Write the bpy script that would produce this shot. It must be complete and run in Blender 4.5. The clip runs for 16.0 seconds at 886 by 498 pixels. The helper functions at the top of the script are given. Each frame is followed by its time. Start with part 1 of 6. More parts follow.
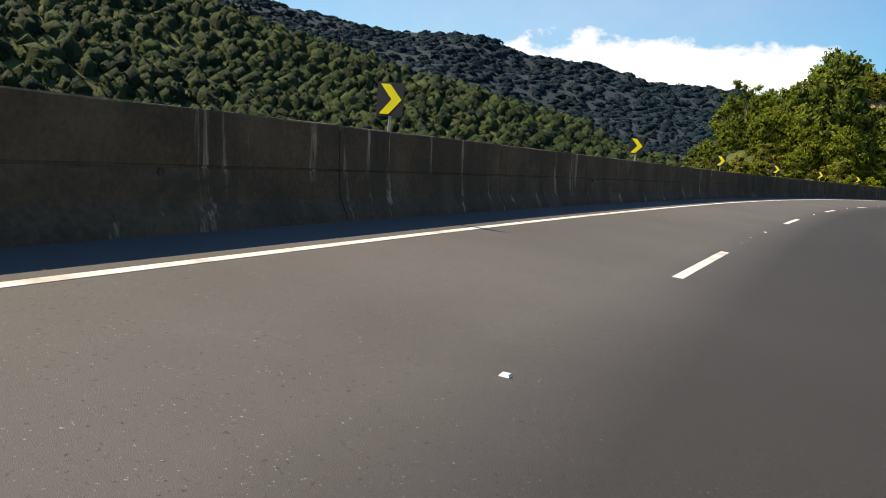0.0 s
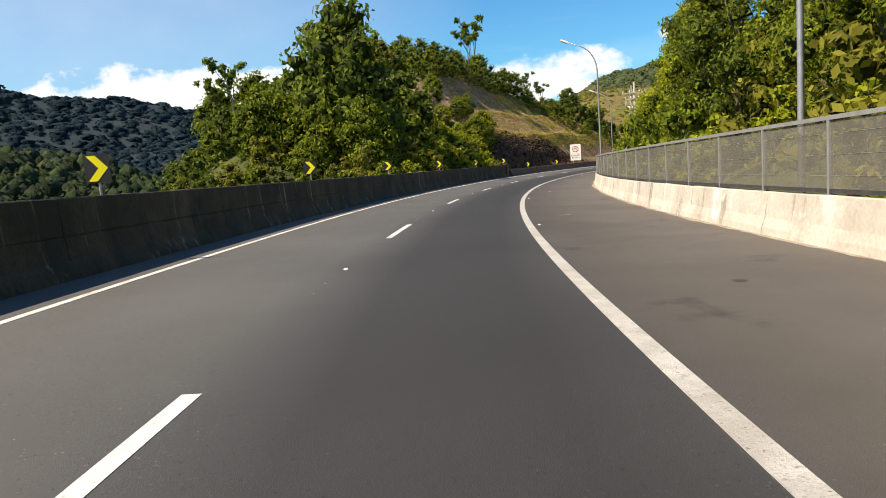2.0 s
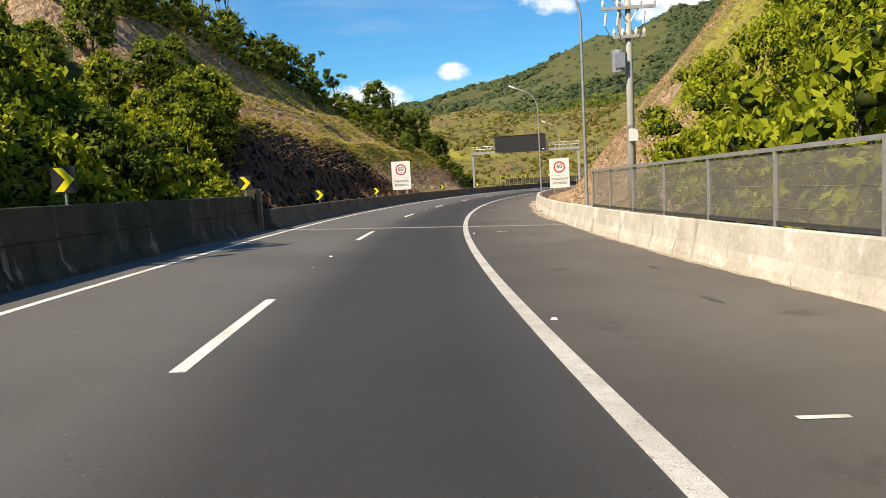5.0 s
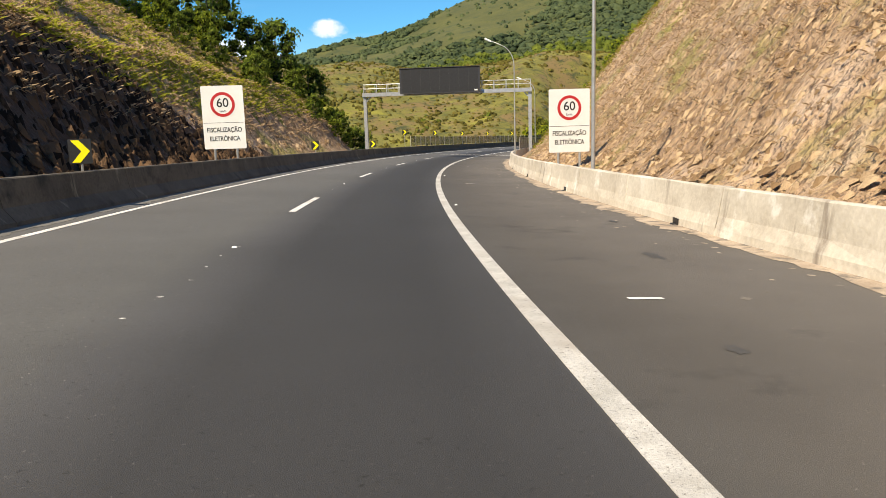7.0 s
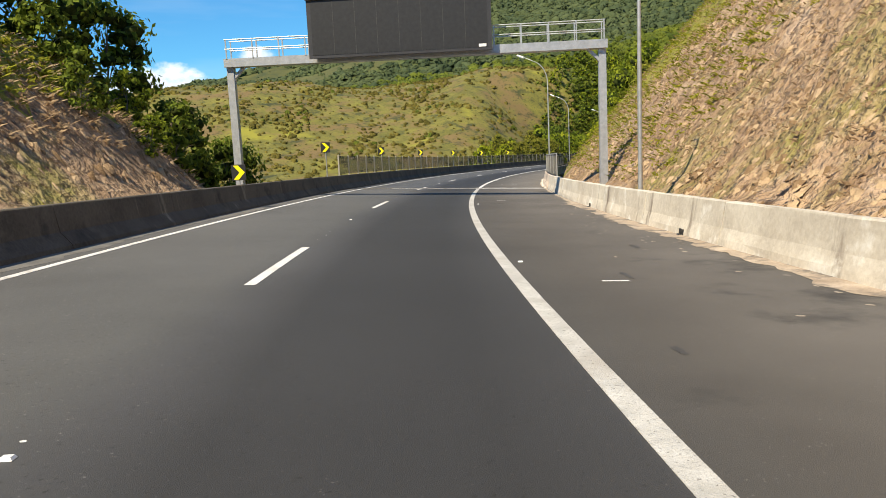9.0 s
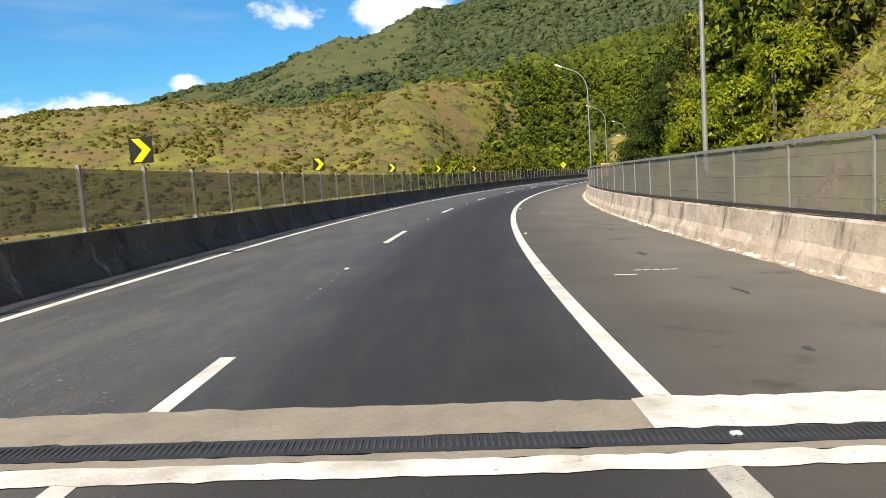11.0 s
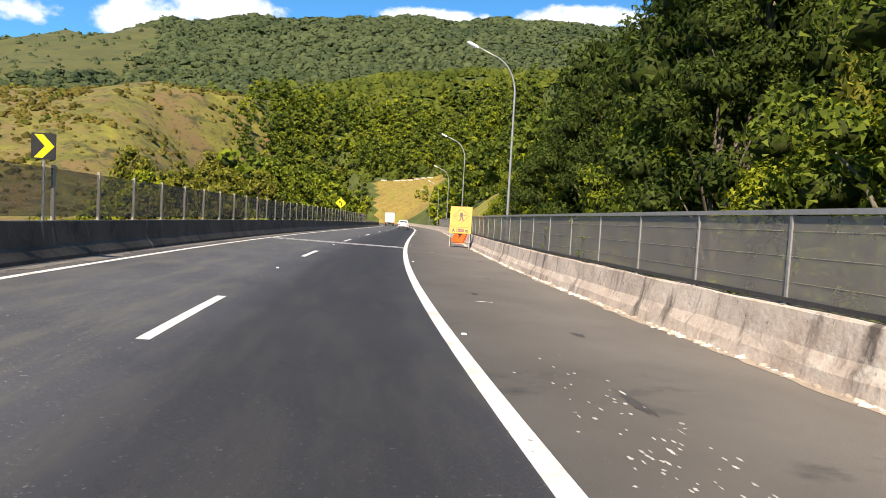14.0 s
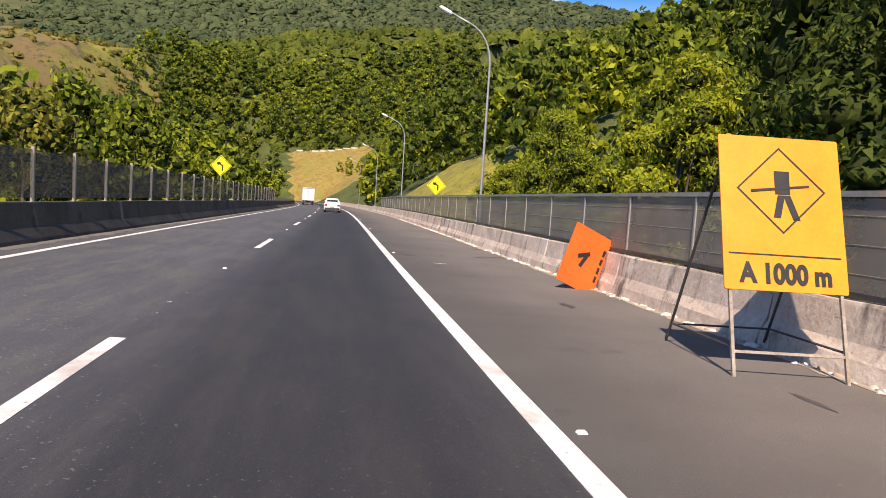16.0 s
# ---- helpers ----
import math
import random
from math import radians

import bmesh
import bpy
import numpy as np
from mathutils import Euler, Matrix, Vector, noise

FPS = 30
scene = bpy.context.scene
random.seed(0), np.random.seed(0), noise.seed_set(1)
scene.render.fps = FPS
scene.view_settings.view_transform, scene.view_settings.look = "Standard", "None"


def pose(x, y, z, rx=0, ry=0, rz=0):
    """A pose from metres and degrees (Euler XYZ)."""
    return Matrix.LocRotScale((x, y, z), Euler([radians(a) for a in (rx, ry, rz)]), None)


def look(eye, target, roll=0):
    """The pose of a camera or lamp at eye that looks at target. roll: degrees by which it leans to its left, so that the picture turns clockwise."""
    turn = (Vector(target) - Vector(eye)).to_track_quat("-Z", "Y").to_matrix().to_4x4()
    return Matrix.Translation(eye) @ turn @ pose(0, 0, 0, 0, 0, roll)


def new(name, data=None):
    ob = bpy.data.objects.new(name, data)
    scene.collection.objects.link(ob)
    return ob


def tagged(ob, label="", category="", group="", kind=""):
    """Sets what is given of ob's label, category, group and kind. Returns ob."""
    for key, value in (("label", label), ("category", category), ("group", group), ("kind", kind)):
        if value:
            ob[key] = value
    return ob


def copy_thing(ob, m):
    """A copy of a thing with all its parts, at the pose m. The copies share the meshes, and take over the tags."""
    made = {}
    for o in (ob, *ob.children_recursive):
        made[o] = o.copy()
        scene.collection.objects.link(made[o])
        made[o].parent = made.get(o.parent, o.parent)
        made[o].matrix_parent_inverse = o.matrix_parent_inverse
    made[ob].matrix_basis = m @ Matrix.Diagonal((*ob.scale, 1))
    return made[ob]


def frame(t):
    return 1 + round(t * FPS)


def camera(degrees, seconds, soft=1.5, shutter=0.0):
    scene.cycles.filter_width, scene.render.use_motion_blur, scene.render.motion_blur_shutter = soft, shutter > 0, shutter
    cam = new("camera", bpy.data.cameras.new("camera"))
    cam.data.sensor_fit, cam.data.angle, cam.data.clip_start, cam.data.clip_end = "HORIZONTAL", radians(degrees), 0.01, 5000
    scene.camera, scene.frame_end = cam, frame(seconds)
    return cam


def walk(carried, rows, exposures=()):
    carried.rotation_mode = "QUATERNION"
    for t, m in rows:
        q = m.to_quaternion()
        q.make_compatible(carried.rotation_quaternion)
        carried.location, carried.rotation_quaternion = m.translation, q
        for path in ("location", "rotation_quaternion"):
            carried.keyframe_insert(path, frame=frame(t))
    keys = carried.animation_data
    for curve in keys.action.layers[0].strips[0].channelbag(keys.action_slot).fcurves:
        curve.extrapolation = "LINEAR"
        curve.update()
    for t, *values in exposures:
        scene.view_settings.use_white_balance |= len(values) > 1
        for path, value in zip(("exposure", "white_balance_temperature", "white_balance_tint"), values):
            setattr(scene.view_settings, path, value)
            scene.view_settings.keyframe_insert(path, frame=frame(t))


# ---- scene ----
cam = camera(60.72, 16.0, soft=0.7)
PATH = [
    (0.0, look((1.187, 38.553, 0.190), (-3.374, 47.277, -1.570), 5.14)),
    (0.5, look((1.204, 49.322, -0.231), (-1.361, 58.784, -2.203), 3.74)),
    (1.0, look((1.343, 60.410, -0.642), (0.046, 70.170, -2.395), -0.50)),
    (1.5, look((1.640, 71.376, -1.172), (1.010, 81.253, -2.602), -7.08)),
    (2.0, look((2.274, 82.444, -1.665), (2.836, 92.331, -3.055), -4.41)),
    (2.5, look((3.272, 93.277, -2.126), (4.467, 103.114, -3.469), -3.44)),
    (3.0, look((4.505, 103.645, -2.524), (6.423, 113.356, -3.945), -1.33)),
    (3.5, look((6.027, 113.566, -2.916), (7.880, 123.313, -4.161), -3.18)),
    (4.0, look((7.964, 123.980, -3.289), (10.492, 133.580, -4.496), -2.50)),
    (4.5, look((10.344, 134.397, -3.663), (13.274, 143.905, -4.671), -3.78)),
    (5.0, look((13.026, 144.436, -4.061), (16.343, 153.800, -5.212), -3.36)),
    (5.5, look((16.047, 154.378, -4.452), (19.740, 163.581, -5.744), -2.94)),
    (6.0, look((19.400, 164.212, -4.836), (23.460, 173.238, -6.268), -2.52)),
    (6.5, look((23.082, 173.927, -5.211), (27.499, 182.760, -6.785), -2.10)),
    (7.0, look((27.087, 183.514, -5.578), (31.849, 192.139, -7.292), -1.69)),
    (7.5, look((31.359, 192.902, -5.931), (36.552, 201.312, -7.449), -1.67)),
    (8.0, look((35.938, 202.257, -6.280), (41.058, 210.696, -7.882), -3.42)),
    (8.5, look((40.821, 211.410, -6.601), (46.135, 219.744, -8.118), -3.04)),
    (9.0, look((45.993, 220.400, -6.921), (51.507, 228.619, -8.352), -2.65)),
    (9.5, look((51.458, 229.212, -7.239), (57.175, 237.306, -8.584), -2.26)),
    (10.0, look((57.216, 237.835, -7.553), (63.137, 245.795, -8.814), -1.88)),
    (10.5, look((63.262, 246.259, -7.864), (69.381, 254.080, -9.039), -1.49)),
    (11.0, look((69.705, 254.686, -8.223), (75.895, 262.452, -9.401), -4.07)),
    (11.5, look((76.296, 262.823, -8.534), (83.162, 269.995, -9.725), 6.33)),
    (12.0, look((83.020, 270.512, -8.848), (90.388, 277.196, -9.861), 0.69)),
    (12.5, look((90.450, 278.284, -9.179), (97.678, 285.079, -10.436), -0.55)),
    (13.0, look((98.076, 285.665, -9.514), (105.847, 291.862, -10.615), -0.42)),
    (13.5, look((105.738, 292.650, -9.800), (113.875, 298.413, -10.552), 0.45)),
    (14.0, look((113.717, 299.400, -10.133), (122.211, 304.641, -10.759), 3.24)),
    (14.5, look((121.217, 305.362, -10.402), (129.650, 310.688, -11.114), 2.25)),
    (15.0, look((129.195, 311.480, -10.615), (137.837, 316.476, -11.214), 4.87)),
    (15.5, look((137.352, 317.434, -10.854), (146.084, 322.237, -11.687), 3.07)),
    (16.0, look((145.622, 323.272, -11.150), (154.633, 327.523, -12.008), 3.77)),
]
walk(cam, PATH, [(0.0, 0.57, 7200, 10), (0.5, 0.62, 7250, 10), (1.0, 0.66, 7250, 9), (2.0, 0.58, 6950, 8), (3.0, 0.65, 7150, 8), (4.5, 0.59, 6850, 6),
                 (7.0, 0.62, 6800, 6), (8.0, 0.59, 6450, 4), (10.5, 0.60, 6700, 4), (12.0, 0.55, 6500, 7), (13.0, 0.64, 6400, 9), (14.0, 0.78, 6700, 10), (15.5, 0.75, 6650, 18), (16.0, 0.63, 6600, 19)])

# ---------------------------------------------------------------- light
SUN_AZ, SUN_EL = 250.0, 49.0      # compass bearing (clockwise from +y) and height of the sun
world = bpy.data.worlds.new("sky_world")
scene.world = world
world.use_nodes = True
wn, wl = world.node_tree.nodes, world.node_tree.links
sky = wn.new("ShaderNodeTexSky")
sky.sky_type, sky.sun_disc = "NISHITA", False
sky.sun_elevation, sky.sun_rotation = radians(SUN_EL), radians(SUN_AZ)
sky.altitude, sky.air_density, sky.dust_density, sky.ozone_density = 300, 1.0, 0.2, 4.0
tint = wn.new("ShaderNodeMixRGB")
tint.blend_type = "MULTIPLY"
tint.inputs[0].default_value, tint.inputs[2].default_value = 1.0, (0.52, 1.09, 1.44, 1)
wl.new(sky.outputs[0], tint.inputs[1])
# cumulus low over the ridges and thin streaks above, drawn into the sky itself
def wmath(op, a, b=None, clamp=False):
    k = wn.new("ShaderNodeMath")
    k.operation, k.use_clamp = op, clamp
    for i, v in enumerate((a, b)):
        if v is None:
            continue
        if isinstance(v, (int, float)):
            k.inputs[i].default_value = v
        else:
            wl.new(v, k.inputs[i])
    return k.outputs[0]


def wnoise(scale, detail, rough, stretch):
    mp_, ns_ = wn.new("ShaderNodeMapping"), wn.new("ShaderNodeTexNoise")
    mp_.inputs["Scale"].default_value = stretch
    ns_.inputs["Scale"].default_value, ns_.inputs["Detail"].default_value, ns_.inputs["Roughness"].default_value = scale, detail, rough
    wl.new(wc.outputs["Generated"], mp_.inputs[0])
    wl.new(mp_.outputs[0], ns_.inputs[0])
    return ns_.outputs[0]


wc = wn.new("ShaderNodeTexCoord")
sep = wn.new("ShaderNodeSeparateXYZ")
wl.new(wc.outputs["Generated"], sep.inputs[0])
bearing = wmath("MULTIPLY", wmath("ARCTAN2", sep.outputs[0], sep.outputs[1]), 57.2958)
rise_ = wmath("MULTIPLY", wmath("ARCSINE", sep.outputs[2]), 57.2958)
# each bank of cloud: its bearing, height, half width and half height in degrees, and how solid it is
BANKS = ((-14.5, 4.4, 13.0, 2.6, 1.0), (-6.0, 5.0, 5.5, 2.0, 1.0), (12.5, 4.2, 6.0, 1.8, 1.0), (21.2, 6.5, 1.8, 0.8, 0.8), (28.6, 11.2, 3.6, 1.4, 0.6), (37.3, 10.9, 4.4, 2.2, 1.0),
         (41.5, 12.6, 4.6, 1.6, 1.0), (57.0, 13.3, 5.0, 0.9, 0.9), (67.5, 13.4, 4.5, 1.4, 1.0), (95.0, 9.0, 14.0, 4.0, 1.0), (-95.0, 9.0, 18.0, 4.0, 1.0), (170.0, 10.0, 25.0, 5.0, 1.0))
bank = -4.0
for b_az, b_el, b_w, b_h, b_k in BANKS:
    u_ = wmath("DIVIDE", wmath("SUBTRACT", bearing, b_az), b_w)
    v_ = wmath("DIVIDE", wmath("SUBTRACT", rise_, b_el), b_h)
    g_ = wmath("SUBTRACT", 1.0, wmath("ADD", wmath("MULTIPLY", u_, u_), wmath("MULTIPLY", v_, v_)))
    bank = wmath("MAXIMUM", bank, wmath("SUBTRACT", g_, 0.9 * (1 - b_k)))
lumps = wmath("MULTIPLY", wmath("SUBTRACT", wnoise(17.0, 8, 0.58, (1, 1, 1.5)), 0.5), 2.9)
puff = wn.new("ShaderNodeMapRange")
puff.interpolation_type = "SMOOTHSTEP"
puff.inputs["From Min"].default_value, puff.inputs["From Max"].default_value = -0.05, 0.62
wl.new(wmath("ADD", bank, lumps), puff.inputs[0])
cir = wn.new("ShaderNodeMapRange")
cir.inputs["From Min"].default_value, cir.inputs["From Max"].default_value = 0.50, 0.85
cir.inputs["To Max"].default_value = 0.40
wl.new(wnoise(1.6, 5, 0.5, (1.2, 1.2, 7.0)), cir.inputs[0])
shade = wn.new("ShaderNodeMixRGB")
shade.inputs[1].default_value, shade.inputs[2].default_value = (8.4, 9.2, 10.8, 1), (11.6, 11.6, 11.9, 1)
wl.new(wmath("ADD", wmath("MULTIPLY", lumps, 0.5), 0.55, True), shade.inputs[0])
cloudmix = wn.new("ShaderNodeMixRGB")
bg = wn["Background"]
bg.inputs["Strength"].default_value = 0.071
u_, v_ = wmath("DIVIDE", wmath("SUBTRACT", bearing, -24.0), 32.0), wmath("DIVIDE", wmath("SUBTRACT", rise_, 12.0), 16.0)
veil = wmath("MULTIPLY", wmath("SUBTRACT", 1.0, wmath("ADD", wmath("MULTIPLY", u_, u_), wmath("MULTIPLY", v_, v_)), True), 0.28)
wl.new(wmath("MAXIMUM", wmath("MAXIMUM", puff.outputs[0], cir.outputs[0]), veil), cloudmix.inputs[0])
wl.new(tint.outputs[0], cloudmix.inputs[1])
wl.new(shade.outputs[0], cloudmix.inputs[2])
wl.new(cloudmix.outputs[0], bg.inputs[0])
sun = new("sun", bpy.data.lights.new("sun", "SUN"))
sun.data.energy, sun.data.angle, sun.data.color = 5.0, radians(0.53), (1.0, 0.86, 0.68)
az, el = radians(SUN_AZ), radians(SUN_EL)
to_sun = Vector((math.sin(az) * math.cos(el), math.cos(az) * math.cos(el), math.sin(el)))
sun.matrix_world = look(to_sun * 100, (0, 0, 0))
scene.view_settings.exposure = 0.45


# ---------------------------------------------------------------- materials
def material(name, dark, light, scale=4.0, rough=0.8, bump=0.3, fine=40.0, metal=0.0, spots=None, stretch=(1, 1, 1),
             spread=(0.35, 0.65), spec=0.5, per_piece=0.0, leaf=0.0, depth=0.02, lane=False, streak=None, verge=False):
    """Two scales of noise between two base colours, optional spots of other colours, fine relief."""
    m = bpy.data.materials.new(name)
    m.use_nodes = True
    n, l = m.node_tree.nodes, m.node_tree.links
    b = n["Principled BSDF"]
    co = n.new("ShaderNodeTexCoord")
    mp = n.new("ShaderNodeMapping")
    mp.inputs["Scale"].default_value = stretch
    l.new(co.outputs["Object"], mp.inputs[0])
    n1, n2 = n.new("ShaderNodeTexNoise"), n.new("ShaderNodeTexNoise")
    for k, s, dt in ((n1, scale, 6), (n2, fine, 4)):
        k.inputs["Scale"].default_value, k.inputs["Detail"].default_value = s, dt
        k.inputs["Roughness"].default_value = 0.62
        l.new(mp.outputs[0], k.inputs[0])
    sub = n.new("ShaderNodeMath")
    sub.operation = "MULTIPLY"
    sub.inputs[1].default_value = 0.65
    l.new(n1.outputs[0], sub.inputs[0])
    add = n.new("ShaderNodeMath")
    add.operation = "MULTIPLY_ADD"
    add.inputs[1].default_value = 0.35
    l.new(n2.outputs[0], add.inputs[0])
    l.new(sub.outputs[0], add.inputs[2])
    fac = add.outputs[0]
    if per_piece:
        oi = n.new("ShaderNodeObjectInfo") if per_piece > 0 else n.new("ShaderNodeNewGeometry")
        off = n.new("ShaderNodeMath")
        off.operation = "SUBTRACT"
        off.inputs[1].default_value = abs(per_piece) / 2
        l.new(fac, off.inputs[0])
        pm = n.new("ShaderNodeMath")
        pm.operation = "MULTIPLY_ADD"
        pm.inputs[1].default_value = abs(per_piece)
        l.new(oi.outputs["Random"] if per_piece > 0 else oi.outputs["Random Per Island"], pm.inputs[0])
        l.new(off.outputs[0], pm.inputs[2])
        fac = pm.outputs[0]
    r = n.new("ShaderNodeValToRGB")
    r.color_ramp.elements[0].position, r.color_ramp.elements[1].position = spread
    r.color_ramp.elements[0].color, r.color_ramp.elements[1].color = (*dark, 1), (*light, 1)
    l.new(fac, r.inputs[0])
    col = r.outputs[0]
    for colour, sc, at, st in (spots or ()):
        mp2 = n.new("ShaderNodeMapping")
        mp2.inputs["Scale"].default_value = st
        l.new(co.outputs["Object"], mp2.inputs[0])
        n3 = n.new("ShaderNodeTexNoise")
        n3.inputs["Scale"].default_value, n3.inputs["Detail"].default_value = sc, 7
        n3.inputs["Roughness"].default_value = 0.65
        l.new(mp2.outputs[0], n3.inputs[0])
        r3 = n.new("ShaderNodeMapRange")
        r3.inputs["From Min"].default_value, r3.inputs["From Max"].default_value = at
        l.new(n3.outputs[0], r3.inputs[0])
        mix = n.new("ShaderNodeMixRGB")
        mix.inputs[2].default_value = (*colour, 1)
        l.new(r3.outputs[0], mix.inputs[0])
        l.new(col, mix.inputs[1])
        col = mix.outputs[0]
    if lane:
        at_ = n.new("ShaderNodeAttribute")
        at_.attribute_name = "across"
        cv = n.new("ShaderNodeValToRGB")
        els = cv.color_ramp.elements
        els[0].position, els[0].color = 0.0, (1.34, 1.32, 1.28, 1)
        els[1].position, els[1].color = 1.0, (0.85, 0.85, 0.85, 1)
        for p_, k_ in ((0.38, 1.30), (0.55, 1.20), (0.63, 0.82), (0.71, 0.44), (0.90, 0.36), (0.98, 0.54)):
            el_ = els.new(p_)
            el_.color = (k_, k_ * 1.01, k_ * (1.0 if k_ > 1 else 1.07), 1)
        if streak:
            # worn mottling drawn out along the lanes, strongest beside the lane line
            al = n.new("ShaderNodeAttribute")
            al.attribute_name = "along"
            k1, k2 = n.new("ShaderNodeMath"), n.new("ShaderNodeMath")
            k1.operation = k2.operation = "MULTIPLY"
            k1.inputs[1].default_value, k2.inputs[1].default_value = 0.30, 16.0
            l.new(al.outputs["Fac"], k1.inputs[0])
            l.new(at_.outputs["Fac"], k2.inputs[0])
            xy = n.new("ShaderNodeCombineXYZ")
            l.new(k1.outputs[0], xy.inputs[0])
            l.new(k2.outputs[0], xy.inputs[1])
            n5 = n.new("ShaderNodeTexNoise")
            n5.inputs["Scale"].default_value, n5.inputs["Detail"].default_value, n5.inputs["Roughness"].default_value = 1.0, 9, 0.75
            l.new(xy.outputs[0], n5.inputs[0])
            r5 = n.new("ShaderNodeMapRange")
            r5.inputs["From Min"].default_value, r5.inputs["From Max"].default_value = streak[1]
            r5.inputs["To Max"].default_value = 0.55
            l.new(n5.outputs[0], r5.inputs[0])
            m5 = n.new("ShaderNodeMixRGB")
            m5.inputs[2].default_value = (*streak[0], 1)
            l.new(r5.outputs[0], m5.inputs[0])
            l.new(col, m5.inputs[1])
            col = m5.outputs[0]
        l.new(at_.outputs["Fac"], cv.inputs[0])
        mu = n.new("ShaderNodeMixRGB")
        mu.blend_type = "MULTIPLY"
        mu.inputs[0].default_value = 1.0
        l.new(col, mu.inputs[1])
        l.new(cv.outputs[0], mu.inputs[2])
        col = mu.outputs[0]
    if verge:
        # rubbed dark beside the line, dusty towards the barrier
        ve, vr, vm = n.new("ShaderNodeAttribute"), n.new("ShaderNodeValToRGB"), n.new("ShaderNodeMixRGB")
        ve.attribute_name = "across"
        vr.color_ramp.elements[0].color, vr.color_ramp.elements[1].color = (0.64, 0.66, 0.68, 1), (1.10, 1.08, 1.05, 1)
        for p_, k_ in ((0.16, 0.76), (0.40, 1.00), (0.62, 1.12)):
            vr.color_ramp.elements.new(p_).color = (k_, k_ * 0.99, k_ * 0.98, 1)
        vm.blend_type = "MULTIPLY"
        vm.inputs[0].default_value = 1.0
        l.new(ve.outputs["Fac"], vr.inputs[0])
        l.new(col, vm.inputs[1])
        l.new(vr.outputs[0], vm.inputs[2])
        col = vm.outputs[0]
    l.new(col, b.inputs["Base Color"])
    b.inputs["Roughness"].default_value, b.inputs["Metallic"].default_value = rough, metal
    b.inputs["Specular IOR Level"].default_value = spec
    if bump:
        bp = n.new("ShaderNodeBump")
        bp.inputs["Strength"].default_value, bp.inputs["Distance"].default_value = bump, depth
        l.new(n2.outputs[0], bp.inputs["Height"])
        l.new(bp.outputs[0], b.inputs["Normal"])
    if leaf:
        tr = n.new("ShaderNodeBsdfTranslucent")
        l.new(col, tr.inputs[0])
        ms = n.new("ShaderNodeMixShader")
        ms.inputs[0].default_value = leaf
        out = n["Material Output"]
        l.new(b.outputs[0], ms.inputs[1])
        l.new(tr.outputs[0], ms.inputs[2])
        l.new(ms.outputs[0], out.inputs[0])
    return m


A = (1, 1, 1)
M = {}
M["asphalt"] = material("asphalt", (0.061, 0.0590, 0.0565), (0.091, 0.0880, 0.0845), 0.20, 0.85, 0.35, 150,
                        spots=[((0.22, 0.205, 0.185), 34, (0.63, 0.69), A), ((0.033, 0.031, 0.029), 24, (0.60, 0.68), A)], lane=True, streak=((0.078, 0.068, 0.056), (0.58, 0.78)))
M["asphalt_new"] = material("dark_asphalt", (0.041, 0.0425, 0.0475), (0.067, 0.068, 0.073), 0.35, 0.8, 0.35, 150,
                            spots=[((0.26, 0.25, 0.235), 27, (0.615, 0.675), A), ((0.028, 0.028, 0.030), 24, (0.60, 0.68), A), ((0.052, 0.052, 0.060), 0.8, (0.52, 0.66), A)], lane=True, streak=((0.100, 0.096, 0.080), (0.46, 0.62)))
M["shoulder"] = material("shoulder_asphalt", (0.101, 0.092, 0.080), (0.150, 0.136, 0.119), 0.4, 0.9, 0.35, 150,
                         spots=[((0.25, 0.23, 0.205), 34, (0.63, 0.69), A), ((0.05, 0.047, 0.045), 0.55, (0.60, 0.72), (1, 1, 1))], verge=True)
M["shoulder_old"] = material("old_shoulder_asphalt", (0.082, 0.073, 0.064), (0.127, 0.114, 0.100), 0.3, 0.9, 0.35, 150,
                             spots=[((0.22, 0.20, 0.175), 34, (0.63, 0.69), A), ((0.045, 0.041, 0.037), 0.5, (0.60, 0.72), A)], verge=True)
M["line"] = material("road_paint", (0.60, 0.58, 0.55), (0.80, 0.78, 0.75), 3, 0.7, 0.3, 50,
                     spots=[((0.20, 0.19, 0.18), 9, (0.63, 0.72), A), ((0.42, 0.38, 0.33), 1.2, (0.50, 0.70), A)])
M["line_worn"] = material("worn_road_paint", (0.38, 0.365, 0.335), (0.62, 0.60, 0.56), 3, 0.75, 0.4, 50,
                          spots=[((0.20, 0.19, 0.175), 10, (0.60, 0.72), A), ((0.40, 0.37, 0.33), 0.8, (0.48, 0.66), A), ((0.16, 0.15, 0.14), 34, (0.58, 0.68), A)])
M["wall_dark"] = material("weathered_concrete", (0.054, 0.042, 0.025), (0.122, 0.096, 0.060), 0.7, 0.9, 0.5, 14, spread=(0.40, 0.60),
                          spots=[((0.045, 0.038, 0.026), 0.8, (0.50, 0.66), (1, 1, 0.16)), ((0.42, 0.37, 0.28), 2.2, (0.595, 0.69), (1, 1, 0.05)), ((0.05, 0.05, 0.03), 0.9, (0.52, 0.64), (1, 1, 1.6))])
# darker mossy copy of wall_dark; the wall's deep shade is in its colour
M["wall_mossy_shade"] = material("shaded_mossy_concrete", (0.026, 0.026, 0.014), (0.078, 0.068, 0.040), 0.6, 0.93, 0.5, 14, spread=(0.40, 0.62),
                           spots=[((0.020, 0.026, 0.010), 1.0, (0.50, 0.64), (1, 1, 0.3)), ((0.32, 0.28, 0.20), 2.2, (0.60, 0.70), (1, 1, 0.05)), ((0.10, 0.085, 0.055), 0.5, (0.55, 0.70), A)])
